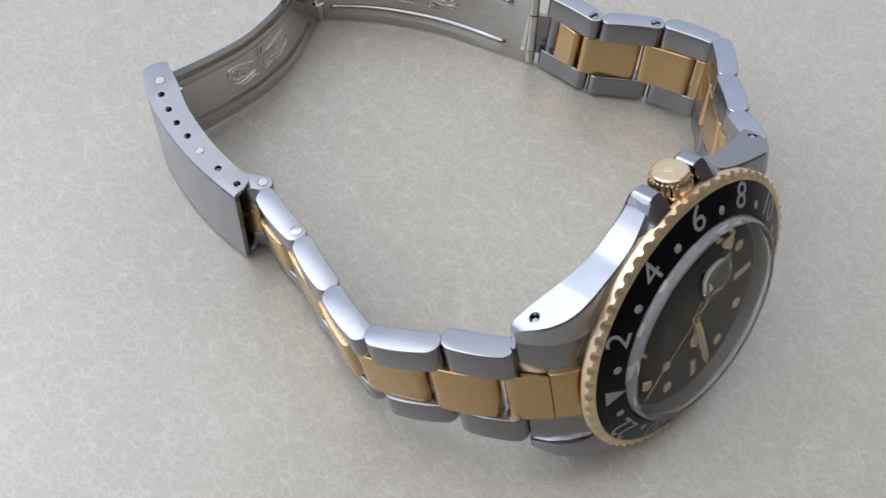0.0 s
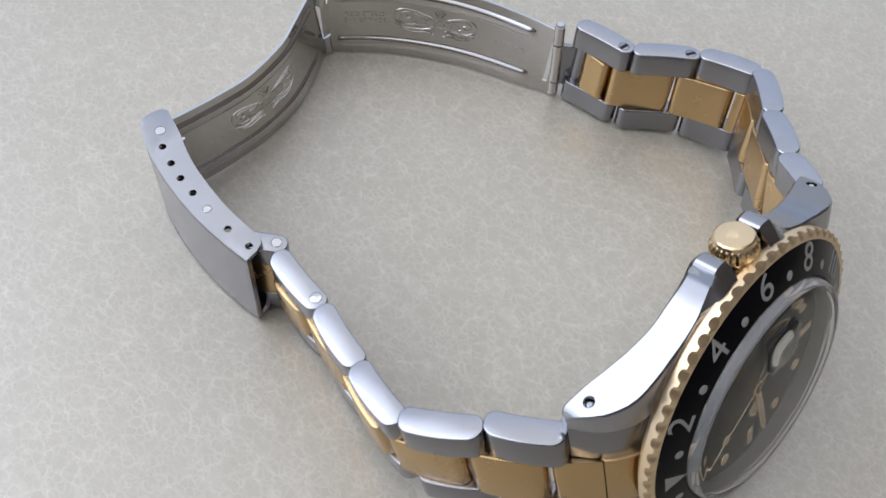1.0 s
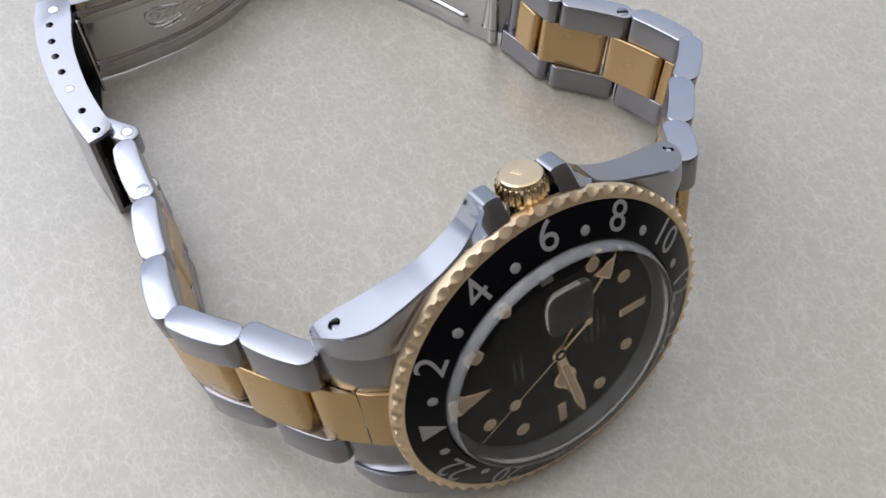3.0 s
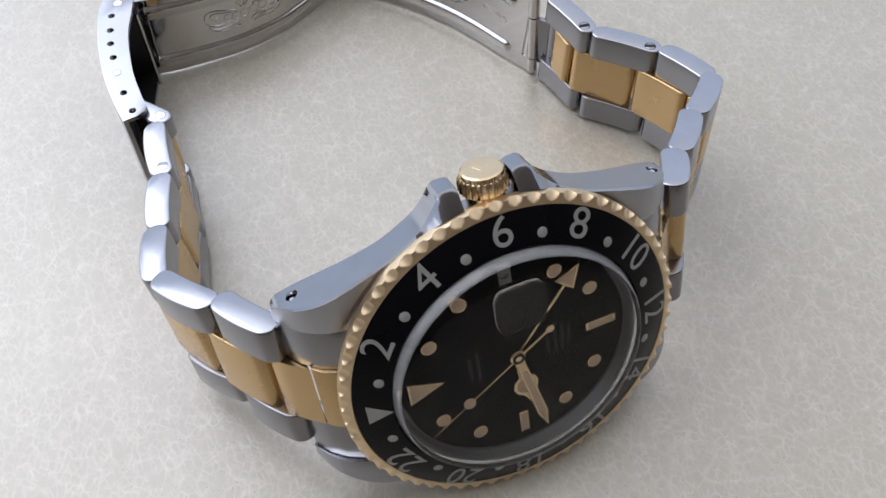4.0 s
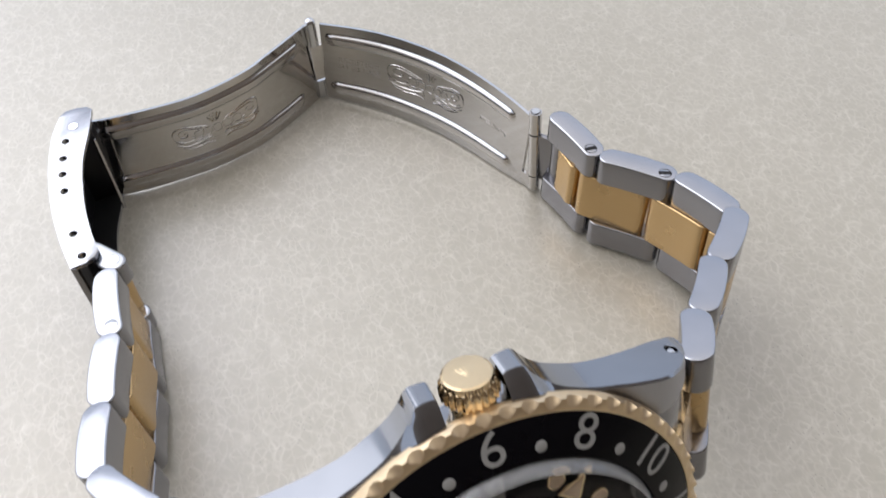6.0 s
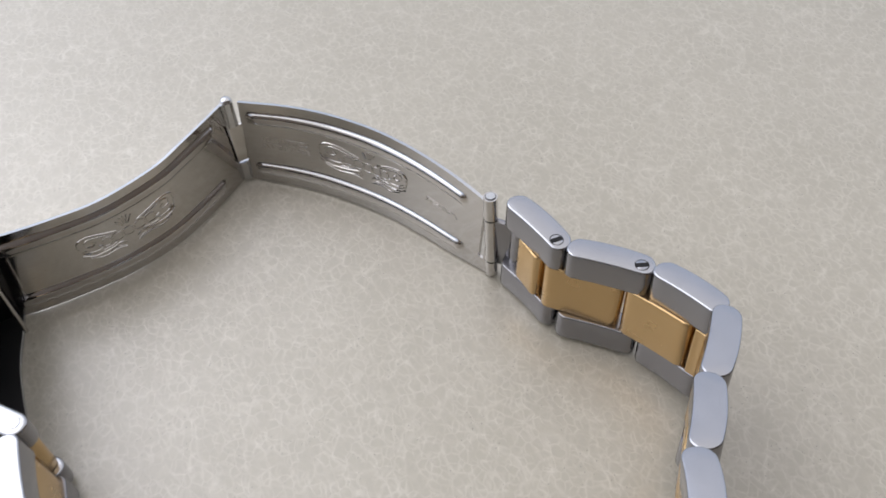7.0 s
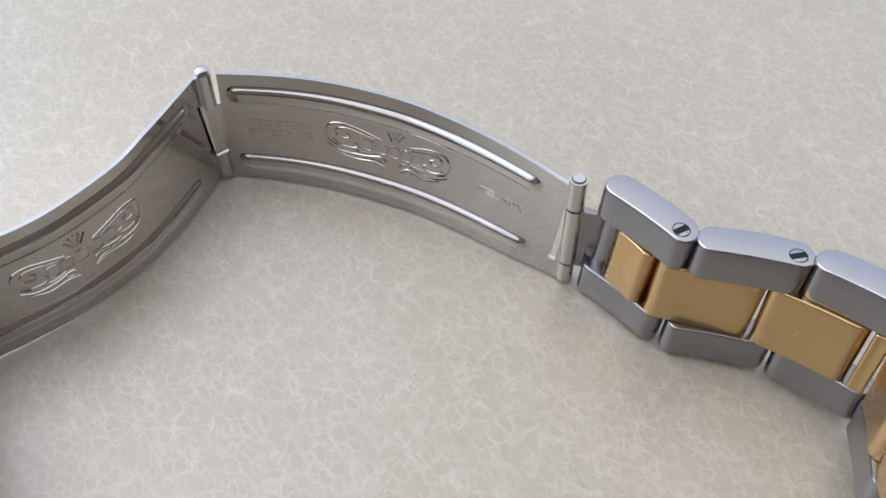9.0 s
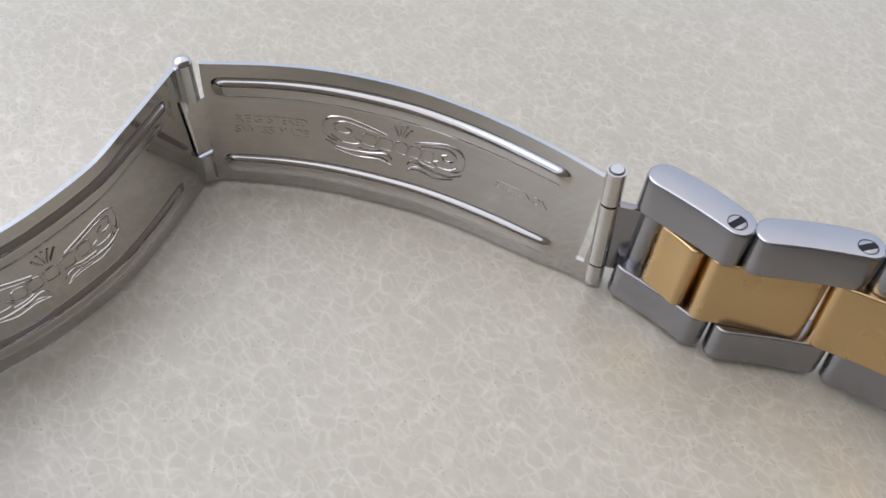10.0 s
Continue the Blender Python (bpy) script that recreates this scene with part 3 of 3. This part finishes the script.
cyc.visible_shadow = False


# -- crown --
def crown_shape():
    bm = bmesh.new()
    n = 24 * 8
    rows = []
    for i in range(n):
        a = 2 * math.pi * i / n
        k = (i % 8) / 8
        t = 0.3 * (1 - abs(2 * k - 1) ** 1.2)
        prof = [(2.3, 18.6), (2.4, 20.7), (2.7, 20.95), (3.0 - t, 21.15), (3.0 - t, 22.3), (2.68 - 0.4 * t, 22.75), (2.58, 22.8), (2.5, 23.3), (2.3, 23.45), (0.9, 23.5)]
        rows.append([bm.verts.new((0.93 * r * math.cos(a), 0.93 * r * math.sin(a), z)) for r, z in prof])
    for i in range(n):
        a, b = rows[i], rows[(i + 1) % n]
        for j in range(len(a) - 1):
            bm.faces.new((a[j], b[j], b[j + 1], a[j + 1]))
    bm.faces.new([r[-1] for r in rows])
    bm.faces.new([r[0] for r in rows][::-1])
    return bm


CROWN = CASE @ Matrix.Translation((0, -0.3, -4.8)) @ pose(0, 0, 0, 0, 90, 0)
crown = part("crown", crown_shape(), gold_polished, watch, "fluted gold winding crown", CROWN, 25)
for k in range(5):
    a = radians(-30 + 15 * k)
    part("crown_relief", tube([(0.9 * math.cos(a) * 0.2 - 0.7, 0.6 * math.sin(a), 23.4), (1.3 * math.cos(a) - 0.6, 1.6 * math.sin(a), 23.4)], 0.12, 6), gold_polished, crown, m=CROWN)

# -- bracelet --
RAIL, MIDW = 0.258, 0.48


def link_outline(length, thick, bow, r):
    """Plan of a link: a slightly bowed bar with rounded ends."""
    pts = []
    h, l = thick / 2, length / 2
    m = 8
    for cx, cy, a0 in ((l - r, -h + r, -90), (l - r, h - r, 0), (-l + r, h - r, 90), (-l + r, -h + r, 180)):
        for k in range(m + 1):
            a = radians(a0 + 90 * k / m)
            pts.append((cx + r * math.cos(a), cy + r * math.sin(a)))
        if a0 in (0, 180):
            s = 1 if a0 == 0 else -1
            for k in (0.8, 0.6, 0.4, 0.2, 0.0, -0.2, -0.4, -0.6, -0.8):
                pts.append((s * k * (l - r), s * h))
    return [(x, y + bow * (1 - (x / l) ** 2) * (1.15 if y * bow > 0 else 0.6)) for x, y in pts]


def chain(joints, side, tail, corner=0):
    """Links from the case to the clasp. joints: top of each joint, lean of the width in degrees towards y, width, lean towards x.
    side: +1 where the outside of the loop lies on the left of the way; corner: the joint that is folded sharply."""
    mids, ups = [], []
    for (x, y, z), lean, w, *along in joints:
        u = Vector((math.sin(radians(sum(along))), math.sin(radians(lean)), math.cos(radians(lean))))
        ups.append(u)
        mids.append(Vector((x, y, z)) - u * w / 2)
    made, seams, steps = [], [], []
    for k in range(len(joints) - 1):
        a = mids[k + 1] - mids[k]
        w = (joints[k][2] + joints[k + 1][2]) / 2
        u = (ups[k] + ups[k + 1]) / 2
        m = frame_of((mids[k] + mids[k + 1]) / 2, a, u, False)
        thick = 3.4 - 0.06 * k
        for top in (1, -1):
            z1, z0 = w / 2, w / 2 - RAIL * w
            bm = pillow(link_outline(a.length - 0.18, thick, 0.45 * side, 1.5), *((z0, z1) if top > 0 else (-z1, -z0)), 0.24, 3)
            ob = part("outer_link", bm, steel_brushed, watch, m=m, smooth=35, extra=(steel_satin,))
            for f in ob.data.polygons:      # the flanks of the bracelet are polished
                up = m.to_3x3() @ Vector((0, 0, top))
                if f.normal.dot(up) > 0.35:
                    f.material_index = 1
            made.append((ob, m, w, a.length))
        steps.append((a.normalized(), u, w))
    marks = []                               # where one centre link ends and the next begins
    for k in range(len(joints)):
        d = steps[min(k, len(steps) - 1)][0]
        if k:
            d = (d * 0.6 + steps[k - 1][0] * 0.4).normalized()
        marks.append(mids[k] + d * (2.8 if k < len(joints) - 1 else tail))
    for k, (d, u, w) in enumerate(steps):
        if corner and k == corner - 1:
            seams.append((marks[k], mids[k + 1] - d * 0.6, u, w))
        elif corner and k == corner:
            seams.append((mids[k] + d * 0.6, mids[k] + d * 2.7, u, w))
            seams.append((mids[k] + d * 2.7, marks[k + 1], u, w))
        else:
            seams.append((marks[k], marks[k + 1], u, w))
    for k, (p, q, u, w) in enumerate(seams):
        a = q - p
        if a.length < 1.5:
            continue
        m = frame_of((p + q) / 2, a, u, False)
        part("centre_link", moved(pillow(link_outline(a.length - 0.4, 3.4, 0.3 * side, min(1.3, a.length / 5)), -MIDW * w / 2, MIDW * w / 2, 0.2), Matrix.Translation((0, (0.45 if k == len(seams) - 1 else 0.08) * side, 0))), gold_brushed, watch, m=m, smooth=35)
    return made, seams


UP12 = [((-24.3, 12.0, 25.9), 19.8, 19.1), ((-29.9, 19.6, 23.6), 18, 17.7, -2), ((-36.1, 27.2, 20.9), 12, 17.3, -6), ((-34.1, 36.6, 18.8), 6, 17.4, -5.5), ((-31.5, 46.5, 17.2), 2, 16.8, -4.5), ((-30.3, 57.5, 15.95), 0, 15.8, -4.5)]
UP6 = [((25.9, 12.0, 25.9), 19.8, 19.4), ((31.2, 18.5, 23.5), 17, 18.6, 4), ((38.7, 25.1, 21.1), 12, 18.0, 6), ((46.9, 31.8, 18.8), 8.5, 17.4, 5), ((43.8, 41.1, 17.0), 5.5, 16.5, 2), ((36.8, 49.2, 16.45), 4.2, 16.2, 5), ((34.35, 59.3, 16.2), 1, 16.1)]
links12, _ = chain(UP12, 1, -0.6)
links6, _ = chain(UP6, -1, -2.9, 3)

# end pieces between the lugs
END_TOP = [(16.0, -2.6), (19.0, -3.3), (21.5, -4.9), (23.2, -6.7), (24.4, -8.8)]


def end_piece(sy, x0, x1, grow, reach=24.4):
    pts = [(y, z + grow) for y, z in END_TOP if y < reach] + [(reach, lerp_table(END_TOP, reach) + grow), (reach - 0.4, -10.6), (16.0, -10.0)]
    bm = prism(pts, x0, x1, 0.12)
    # outline (y, z) raised along x
    return moved(bm, Matrix(((0, 0, 1, 0), (sy, 0, 0, 0), (0, 1, 0, 0), (0, 0, 0, 1))))


for sy in (1, -1):
    part("end_piece", end_piece(sy, 4.6, 10.2, -0.45), steel_brushed, watch, "brushed steel end piece between the lugs", CASE)
    part("end_piece", end_piece(sy, -10.2, -4.6, -0.45), steel_brushed, watch, "brushed steel end piece between the lugs", CASE)
    short = prism([(22.65, -6.0), (23.6, -7.0), (25.0, -8.5), (26.3, -10.0), (26.35, -10.6), (25.4, -11.8), (22.8, -9.6)], -4.45, 4.45, 0.15)
    part("centre_link", moved(short, Matrix(((0, 0, 1, 0), (sy, 0, 0, 0), (0, 1, 0, 0), (0, 0, 0, 1)))), gold_brushed, watch, m=CASE)
    part("end_piece_centre", end_piece(sy, -4.5, 4.5, 0.05, 22.5), gold_brushed, watch, "gold centre of the end piece", CASE)


def screw(parent, at, r, slot, angle=0.0):
    """A pin or slotted screw head, flush in a link."""
    wide = 0.09 if slot else 0.05
    m = at if isinstance(at, Matrix) else Matrix.Translation(at)
    ob = part("screw" if slot else "link_pin", turned([(0, 0.03), (r - 0.06, 0.03), (r, -0.02), (r, -0.4)], 24), steel_satin if slot else steel_polished, parent, m=m)
    part("pin_seam", turned([(r, 0.012), (r + wide, 0.012), (r + wide, -0.2), (r, -0.2)], 24), dark_gap if slot else rehaut_steel, ob, m=m)
    if slot:
        part("slot", prism([(-r, -0.33), (r, -0.33), (r, 0.33), (-r, 0.33)], 0.0, 0.045), dark_gap, ob, m=m @ pose(0, 0, 0, 0, 0, angle))
    return ob


# slotted screws and a pressed pin near the joints of three links
for (link, m, w, length), side, slot, turn in ((links6[10], 0.15, True, 75), (links6[8], 0.15, True, 25), (links12[8], -0.1, False, 0)):
    screw(link, m @ Matrix.Translation((1.75 - length / 2, side, w / 2)), 0.8, slot, turn)
# the last link, folded into the clasp cover
LAST = frame_of((-30.35, 60.0, 7.95), (-3.3, 4.2, 0), (0, 0, 1))
for z0, z1 in ((11.9, 15.8), (0.15, 3.9)):
    last = part("outer_link", pillow(link_outline(6.6, 3.0, 0, 1.45), z0 - 7.95, z1 - 7.95, 0.35), steel_brushed, watch, m=LAST, smooth=35, extra=(steel_satin,))
    for f in last.data.polygons:
        if f.normal.z > 0.35:
            f.material_index = 1
    if z1 > 8:
        screw(last, (-29.25, 58.75, 15.8), 0.75, False)
part("centre_link", prism(link_outline(5.6, 2.6, 0, 1.0), -3.9, 3.8, 0.12), gold_brushed, watch, m=LAST @ Matrix.Translation((0.5, 0, 0)), smooth=35)

# -- clasp cover --
OUT = [(-31.3, 87.3), (-33.2, 83.0), (-34.6, 76.5), (-35.2, 69.5), (-35.0, 63.5), (-34.4, 58.5)]
INN = [(-26.8, 87.0), (-28.0, 82.5), (-29.9, 76.5), (-30.9, 69.0), (-30.9, 63.5), (-30.6, 60.4)]
out_c = [v.to_2d() for v in spline([(x, y, 0) for x, y in OUT], 40)]
inn_c = [v.to_2d() for v in spline([(x, y, 0) for x, y in INN], 40)]
flange = [tuple(p) for p in out_c] + [(-32.4, 58.9), (-31.1, 59.4)] + [tuple(p) for p in inn_c[::-1]] + [(-27.4, 87.7), (-29.0, 88.1), (-30.5, 88.0)]
wall = [tuple(p) for p in out_c] + [tuple(Vector(p) + Vector((0.7, 0))) for p in out_c[::-1]]
cover = part("clasp_cover", joined(prism(flange, 16.1, 16.8, 0.15), prism(flange, 0.05, 0.7, 0.15)), steel_satin, watch, "folded steel clasp cover with a row of adjustment holes", smooth=35)
part("cover_plate", prism(wall, 0.2, 16.7, 0.12), steel_brushed, cover, "brushed outer plate")
HOLES = [(-31.4, 81.75), (-32.25, 78.5), (-32.8, 75.5), (-33.05, 72.3), (-33.15, 64.3), (-32.7, 60.2)]
cut(cover, drill_holes([(x, y, 16.5) for x, y in HOLES], 0.55, 1.2, Matrix.Identity(4)))
screw(cover, (-29.9, 84.4, 16.8), 0.75, False)
screw(cover, (-33.2, 68.8, 16.8), 0.6, False)


# -- folding blades --
def blade(top, bottom, ribs, name, label, z0=0.1, z1=13.7, nu=120, nv=80, thick=0.5):
    """A pressed blade between a top and a bottom curve, with two long pressed ribs."""
    tc, bc = spline([(x, y, z1) for x, y in top], nu), spline([(x, y, z0) for x, y in bottom], nu)
    bm = bmesh.new()
    inner, outer = [], []
    length = sum((tc[i + 1] - tc[i]).length for i in range(nu - 1))
    for i in range(nu):
        d = (tc[min(i + 1, nu - 1)] - tc[max(i - 1, 0)]).normalized()
        nrm = d.cross((tc[i] - bc[i]).normalized()).normalized()
        if nrm.y > 0:
            nrm = -nrm                       # towards the inside of the loop
        s = i / (nu - 1) * length
        ri, ro = [], []
        for j in range(nv):
            v = j / (nv - 1)
            p = bc[i].lerp(tc[i], v)
            h = 0.0
            for s0, s1, vc in ribs:
                ds = max(s0 - s, s - s1, 0.0)
                dv = (v - vc) * (z1 - z0)
                dv = dv / 0.7 if dv > 0 else dv / 1.35
                q = math.hypot(ds / 0.9, dv)
                if q < 1:
                    h += 0.46 * (1 - q ** 2) ** 0.9
            ri.append(bm.verts.new(p + nrm * h))
            ro.append(bm.verts.new(p + nrm * (h - thick)))
        inner.append(ri)
        outer.append(ro)
    for i in range(nu - 1):
        for j in range(nv - 1):
            bm.faces.new((inner[i][j], inner[i + 1][j], inner[i + 1][j + 1], inner[i][j + 1]))
            bm.faces.new((outer[i][j + 1], outer[i + 1][j + 1], outer[i + 1][j], outer[i][j]))
        bm.faces.new((outer[i][0], outer[i + 1][0], inner[i + 1][0], inner[i][0]))
        bm.faces.new((inner[i][-1], inner[i + 1][-1], outer[i + 1][-1], outer[i][-1]))
    for i in (0, nu - 1):
        for j in range(nv - 1):
            bm.faces.new((inner[i][j], inner[i][j + 1], outer[i][j + 1], outer[i][j]))

    def at(s, v, lift=0.0):
        """Place on the inner face: s along the blade 0..1, v up 0..1."""
        f = s * (nu - 1)
        i = min(int(f), nu - 2)
        t = tc[i].lerp(tc[i + 1], f - i)
        b = bc[i].lerp(bc[i + 1], f - i)
        d = (tc[i + 1] - tc[i]).normalized()
        nrm = d.cross((t - b).normalized()).normalized()
        if nrm.y > 0:
            nrm = -nrm
        return b.lerp(t, v) + nrm * lift, d, (t - b).normalized(), nrm

    ob = part(name, bm, steel_blade, watch, label, smooth=50, extra=(steel_polished,))
    for f in ob.data.polygons:               # brighter steel on the upper rim puts its sky glint into the colour
        if f.normal.z > 0.8:
            f.material_index = 1
    return ob, at, length


B2T = [(10.5, 95.2), (16.2, 91.0), (20.6, 86.8), (24.6, 81.7), (27.2, 77.2), (29.3, 72.5), (31.2, 67.0), (32.6, 61.6)]
B2B = [(9.4, 92.9), (14.4, 88.5), (18.3, 84.3), (22.0, 79.4), (24.75, 75.1), (27.2, 70.3), (29.5, 65.2), (32.2, 59.8)]
blade2, at2, len2 = blade(B2T, B2B, [(2.2, 36.2, 0.835), (2.4, 36.0, 0.19)], "folding_blade", "curved steel clasp blade with pressed ribs and stamped ornament")
B1T = [(-28.5, 87.9), (-25.0, 87.3), (-18.5, 86.8), (-11.9, 86.9), (-4.1, 88.9), (0.7, 91.4), (5.4, 94.1), (8.75, 96.1)]
B1B = [(-28.0, 84.9), (-24.0, 84.4), (-17.5, 84.25), (-11.5, 84.6), (-5.0, 86.05), (-0.4, 88.05), (4.2, 90.65), (8.3, 93.2)]
blade1, at1, len1 = blade(B1T, B1B, [(2.5, 34.0, 0.85), (2.5, 34.0, 0.19)], "folding_blade", "curved steel clasp blade with pressed ribs and stamped ornament")

# hinge between the blades
def on_hinge(z):
    return (8.85 + 0.014 * z, 93.4 + 0.15 * z, z)


part("hinge_knuckle", joined(tube([on_hinge(10.2), on_hinge(14.3)], 0.9, 20), moved(turned([(0.9, 0), (0.85, 0.3), (0.62, 0.6), (0.3, 0.74), (0, 0.78)], 20), Matrix.Translation(on_hinge(14.25)))), steel_polished, blade1)
tab = bmesh.new()
for z in (3.8, 10.1):
    for side, push in ((on_hinge(z), 0.75), ((9.5 + 0.12 * z, 92.7 + 0.15 * z, z), 0.0)):
        for depth in (0.0, 0.6):
            tab.verts.new(Vector(side) + Vector((-push, 0.3 - push, 0)) + Vector((0.4, 0.5, 0)) * depth)
bmesh.ops.convex_hull(tab, input=tab.verts)
part("hinge_tab", tab, steel_blade, blade2, smooth=20)
part("hinge_knuckle", tube([on_hinge(0.3), on_hinge(3.5)], 0.9, 20), steel_polished, blade1)


# hinge to the bracelet
def on_end(z):
    return (32.75 + 0.01 * z, 59.85 + 0.108 * z, z)


part("hinge_barrel", tube([on_end(0.2), on_end(2.9)], 0.92, 24), steel_blade, blade2)
part("hinge_barrel", tube([on_end(3.1), on_end(11.0)], 0.92, 24), steel_blade, watch)
part("hinge_barrel", tube([on_end(11.3), on_end(15.1)], 0.96, 24), steel_blade, blade2)
part("hinge_pin", tube([on_end(10.8), on_end(11.5)], 0.75, 16), dark_gap, watch)
part("hinge_pin", tube([on_end(14.9), on_end(15.25)], 0.62, 20), steel_polished, watch)
part("pin_seam", tube([on_end(15.0), on_end(15.14)], 0.74, 20), rehaut_steel, watch)
part("hinge_plate", prism([(32.9, 60.2), (34.6, 58.2), (35.2, 58.7), (33.5, 60.8)], 2.0, 11.2, 0.1), steel_brushed, watch)
part("hinge_barrel", tube([(35.2, 57.4, 4.3), (35.2, 57.4, 12.1)], 1.3, 20), steel_brushed, watch)

# slot near the bracelet hinge
slot_p, slot_d, slot_u, slot_n = at2(0.968, 0.49)
cut(blade2, moved(prism([(-0.42, -3), (0.42, -3), (0.42, 3), (-0.42, 3)], -4.3, 4.3), frame_of(slot_p, slot_d, slot_u)))


# stamped ornament and lettering on the blades
def stroke(at, parent, pts, r=0.12, n=22):
    """A raised line on a blade through (along, up) places in fractions."""
    path = spline([(a, b, 0) for a, b in pts], n)
    part("stamped_scroll", tube([at(p.x, p.y, 0.0)[0] for p in path], r * 0.85, 8), steel_blade, parent)


def ornament(at, parent, c, half, mid, rise):
    """A stamped cartouche: scrolls on both sides of five letter-sized blocks, under a fan of five rays."""
    def put(pts, r=0.12):
        for flip in (-1, 1):
            stroke(at, parent, [(c + flip * x * half, mid + y * rise) for x, y in pts], r, 30)
    put([(0.2, 0.42), (0.42, 0.62), (0.7, 0.82), (0.92, 0.72), (1.0, 0.3), (0.96, -0.2), (0.82, -0.42)], 0.15)
    put([(0.3, 0.36), (0.5, 0.5), (0.72, 0.62), (0.85, 0.45), (0.84, 0.15), (0.72, 0.05), (0.64, 0.2), (0.72, 0.34)], 0.13)
    put([(0.9, -0.1), (0.78, -0.34), (0.6, -0.36), (0.52, -0.2), (0.6, -0.08)], 0.12)
    put([(0.98, -0.4), (0.75, -0.68), (0.42, -0.64), (0.2, -0.5), (0.12, -0.72)], 0.15)
    put([(0.86, -0.72), (0.6, -0.95), (0.3, -0.86), (0.12, -0.98)], 0.12)
    put([(0.55, -0.5), (0.36, -0.46), (0.24, -0.34)], 0.12)
    put([(0.45, -0.78), (0.28, -0.72), (0.16, -0.84)], 0.1)
    for k in range(5):                       # fan of five rays over the middle
        f = k - 2
        stroke(at, parent, [(c + 0.012 * f * half * 2, mid + 0.52 * rise), (c + 0.034 * f * half * 2, mid + (1.12 - 0.04 * f * f) * rise)], 0.15, 5)
    for k in range(5):                       # five plain blocks across the middle
        x, y = c + (k - 2) * 0.21 * half, mid - 0.03 * rise
        w, h = 0.075 * half, 0.24 * rise
        stroke(at, parent, [(x - w, y - h), (x - w, y + h), (x + w, y + h), (x + w, y - h), (x - w, y - h)], 0.1, 17)


ornament(at2, blade2, 0.44, 0.185, 0.52, 0.17)
ornament(at1, blade1, 0.457, 0.155, 0.52, 0.17)


def stamp(at, parent, text, size, s, v, length):
    """Raised lettering bent to the curve of a blade."""
    bm = letters(text, size, 0.045)
    for vert in bm.verts:
        x, y, z = vert.co
        vert.co = at(s + x / length, v + y / 13.6, z + 0.02)[0]
    part("stamped_inscription", bm, steel_blade, parent)


stamp(at2, blade2, "REGISTERED", 1.15, 0.14, 0.555, len2)
stamp(at2, blade2, "SWISS MADE", 1.15, 0.14, 0.465, len2)
stamp(at2, blade2, "STEELINOX", 1.15, 0.79, 0.515, len2)

# dark sheets standing in for the shade inside the clasp cover, and its cross pin
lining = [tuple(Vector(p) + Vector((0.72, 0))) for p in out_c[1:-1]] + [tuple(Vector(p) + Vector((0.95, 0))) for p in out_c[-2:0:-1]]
part("shade_lining", prism(lining, 0.75, 16.05), shade_steel, cover, "dark sheet standing in for shade inside the cover")
part("shade_lining", prism([tuple(Vector(p) + Vector((0.8, 0))) for p in out_c[1:-1]] + [tuple(p) for p in inn_c[::-1]], 0.72, 0.85), shade_steel, cover)
part("cross_pin", tube([(-27.7, 81.4, 1.0), (-27.8, 82.2, 15.3)], 0.3, 14), steel_blade, cover)
# added dark block: closes the cover's open end and stands in for shade
part("shade_block", prism([(-32.2, 84.4), (-27.9, 84.9), (-27.4, 86.6), (-31.4, 86.7)], 0.75, 16.05, 0.1), shade_steel, cover)
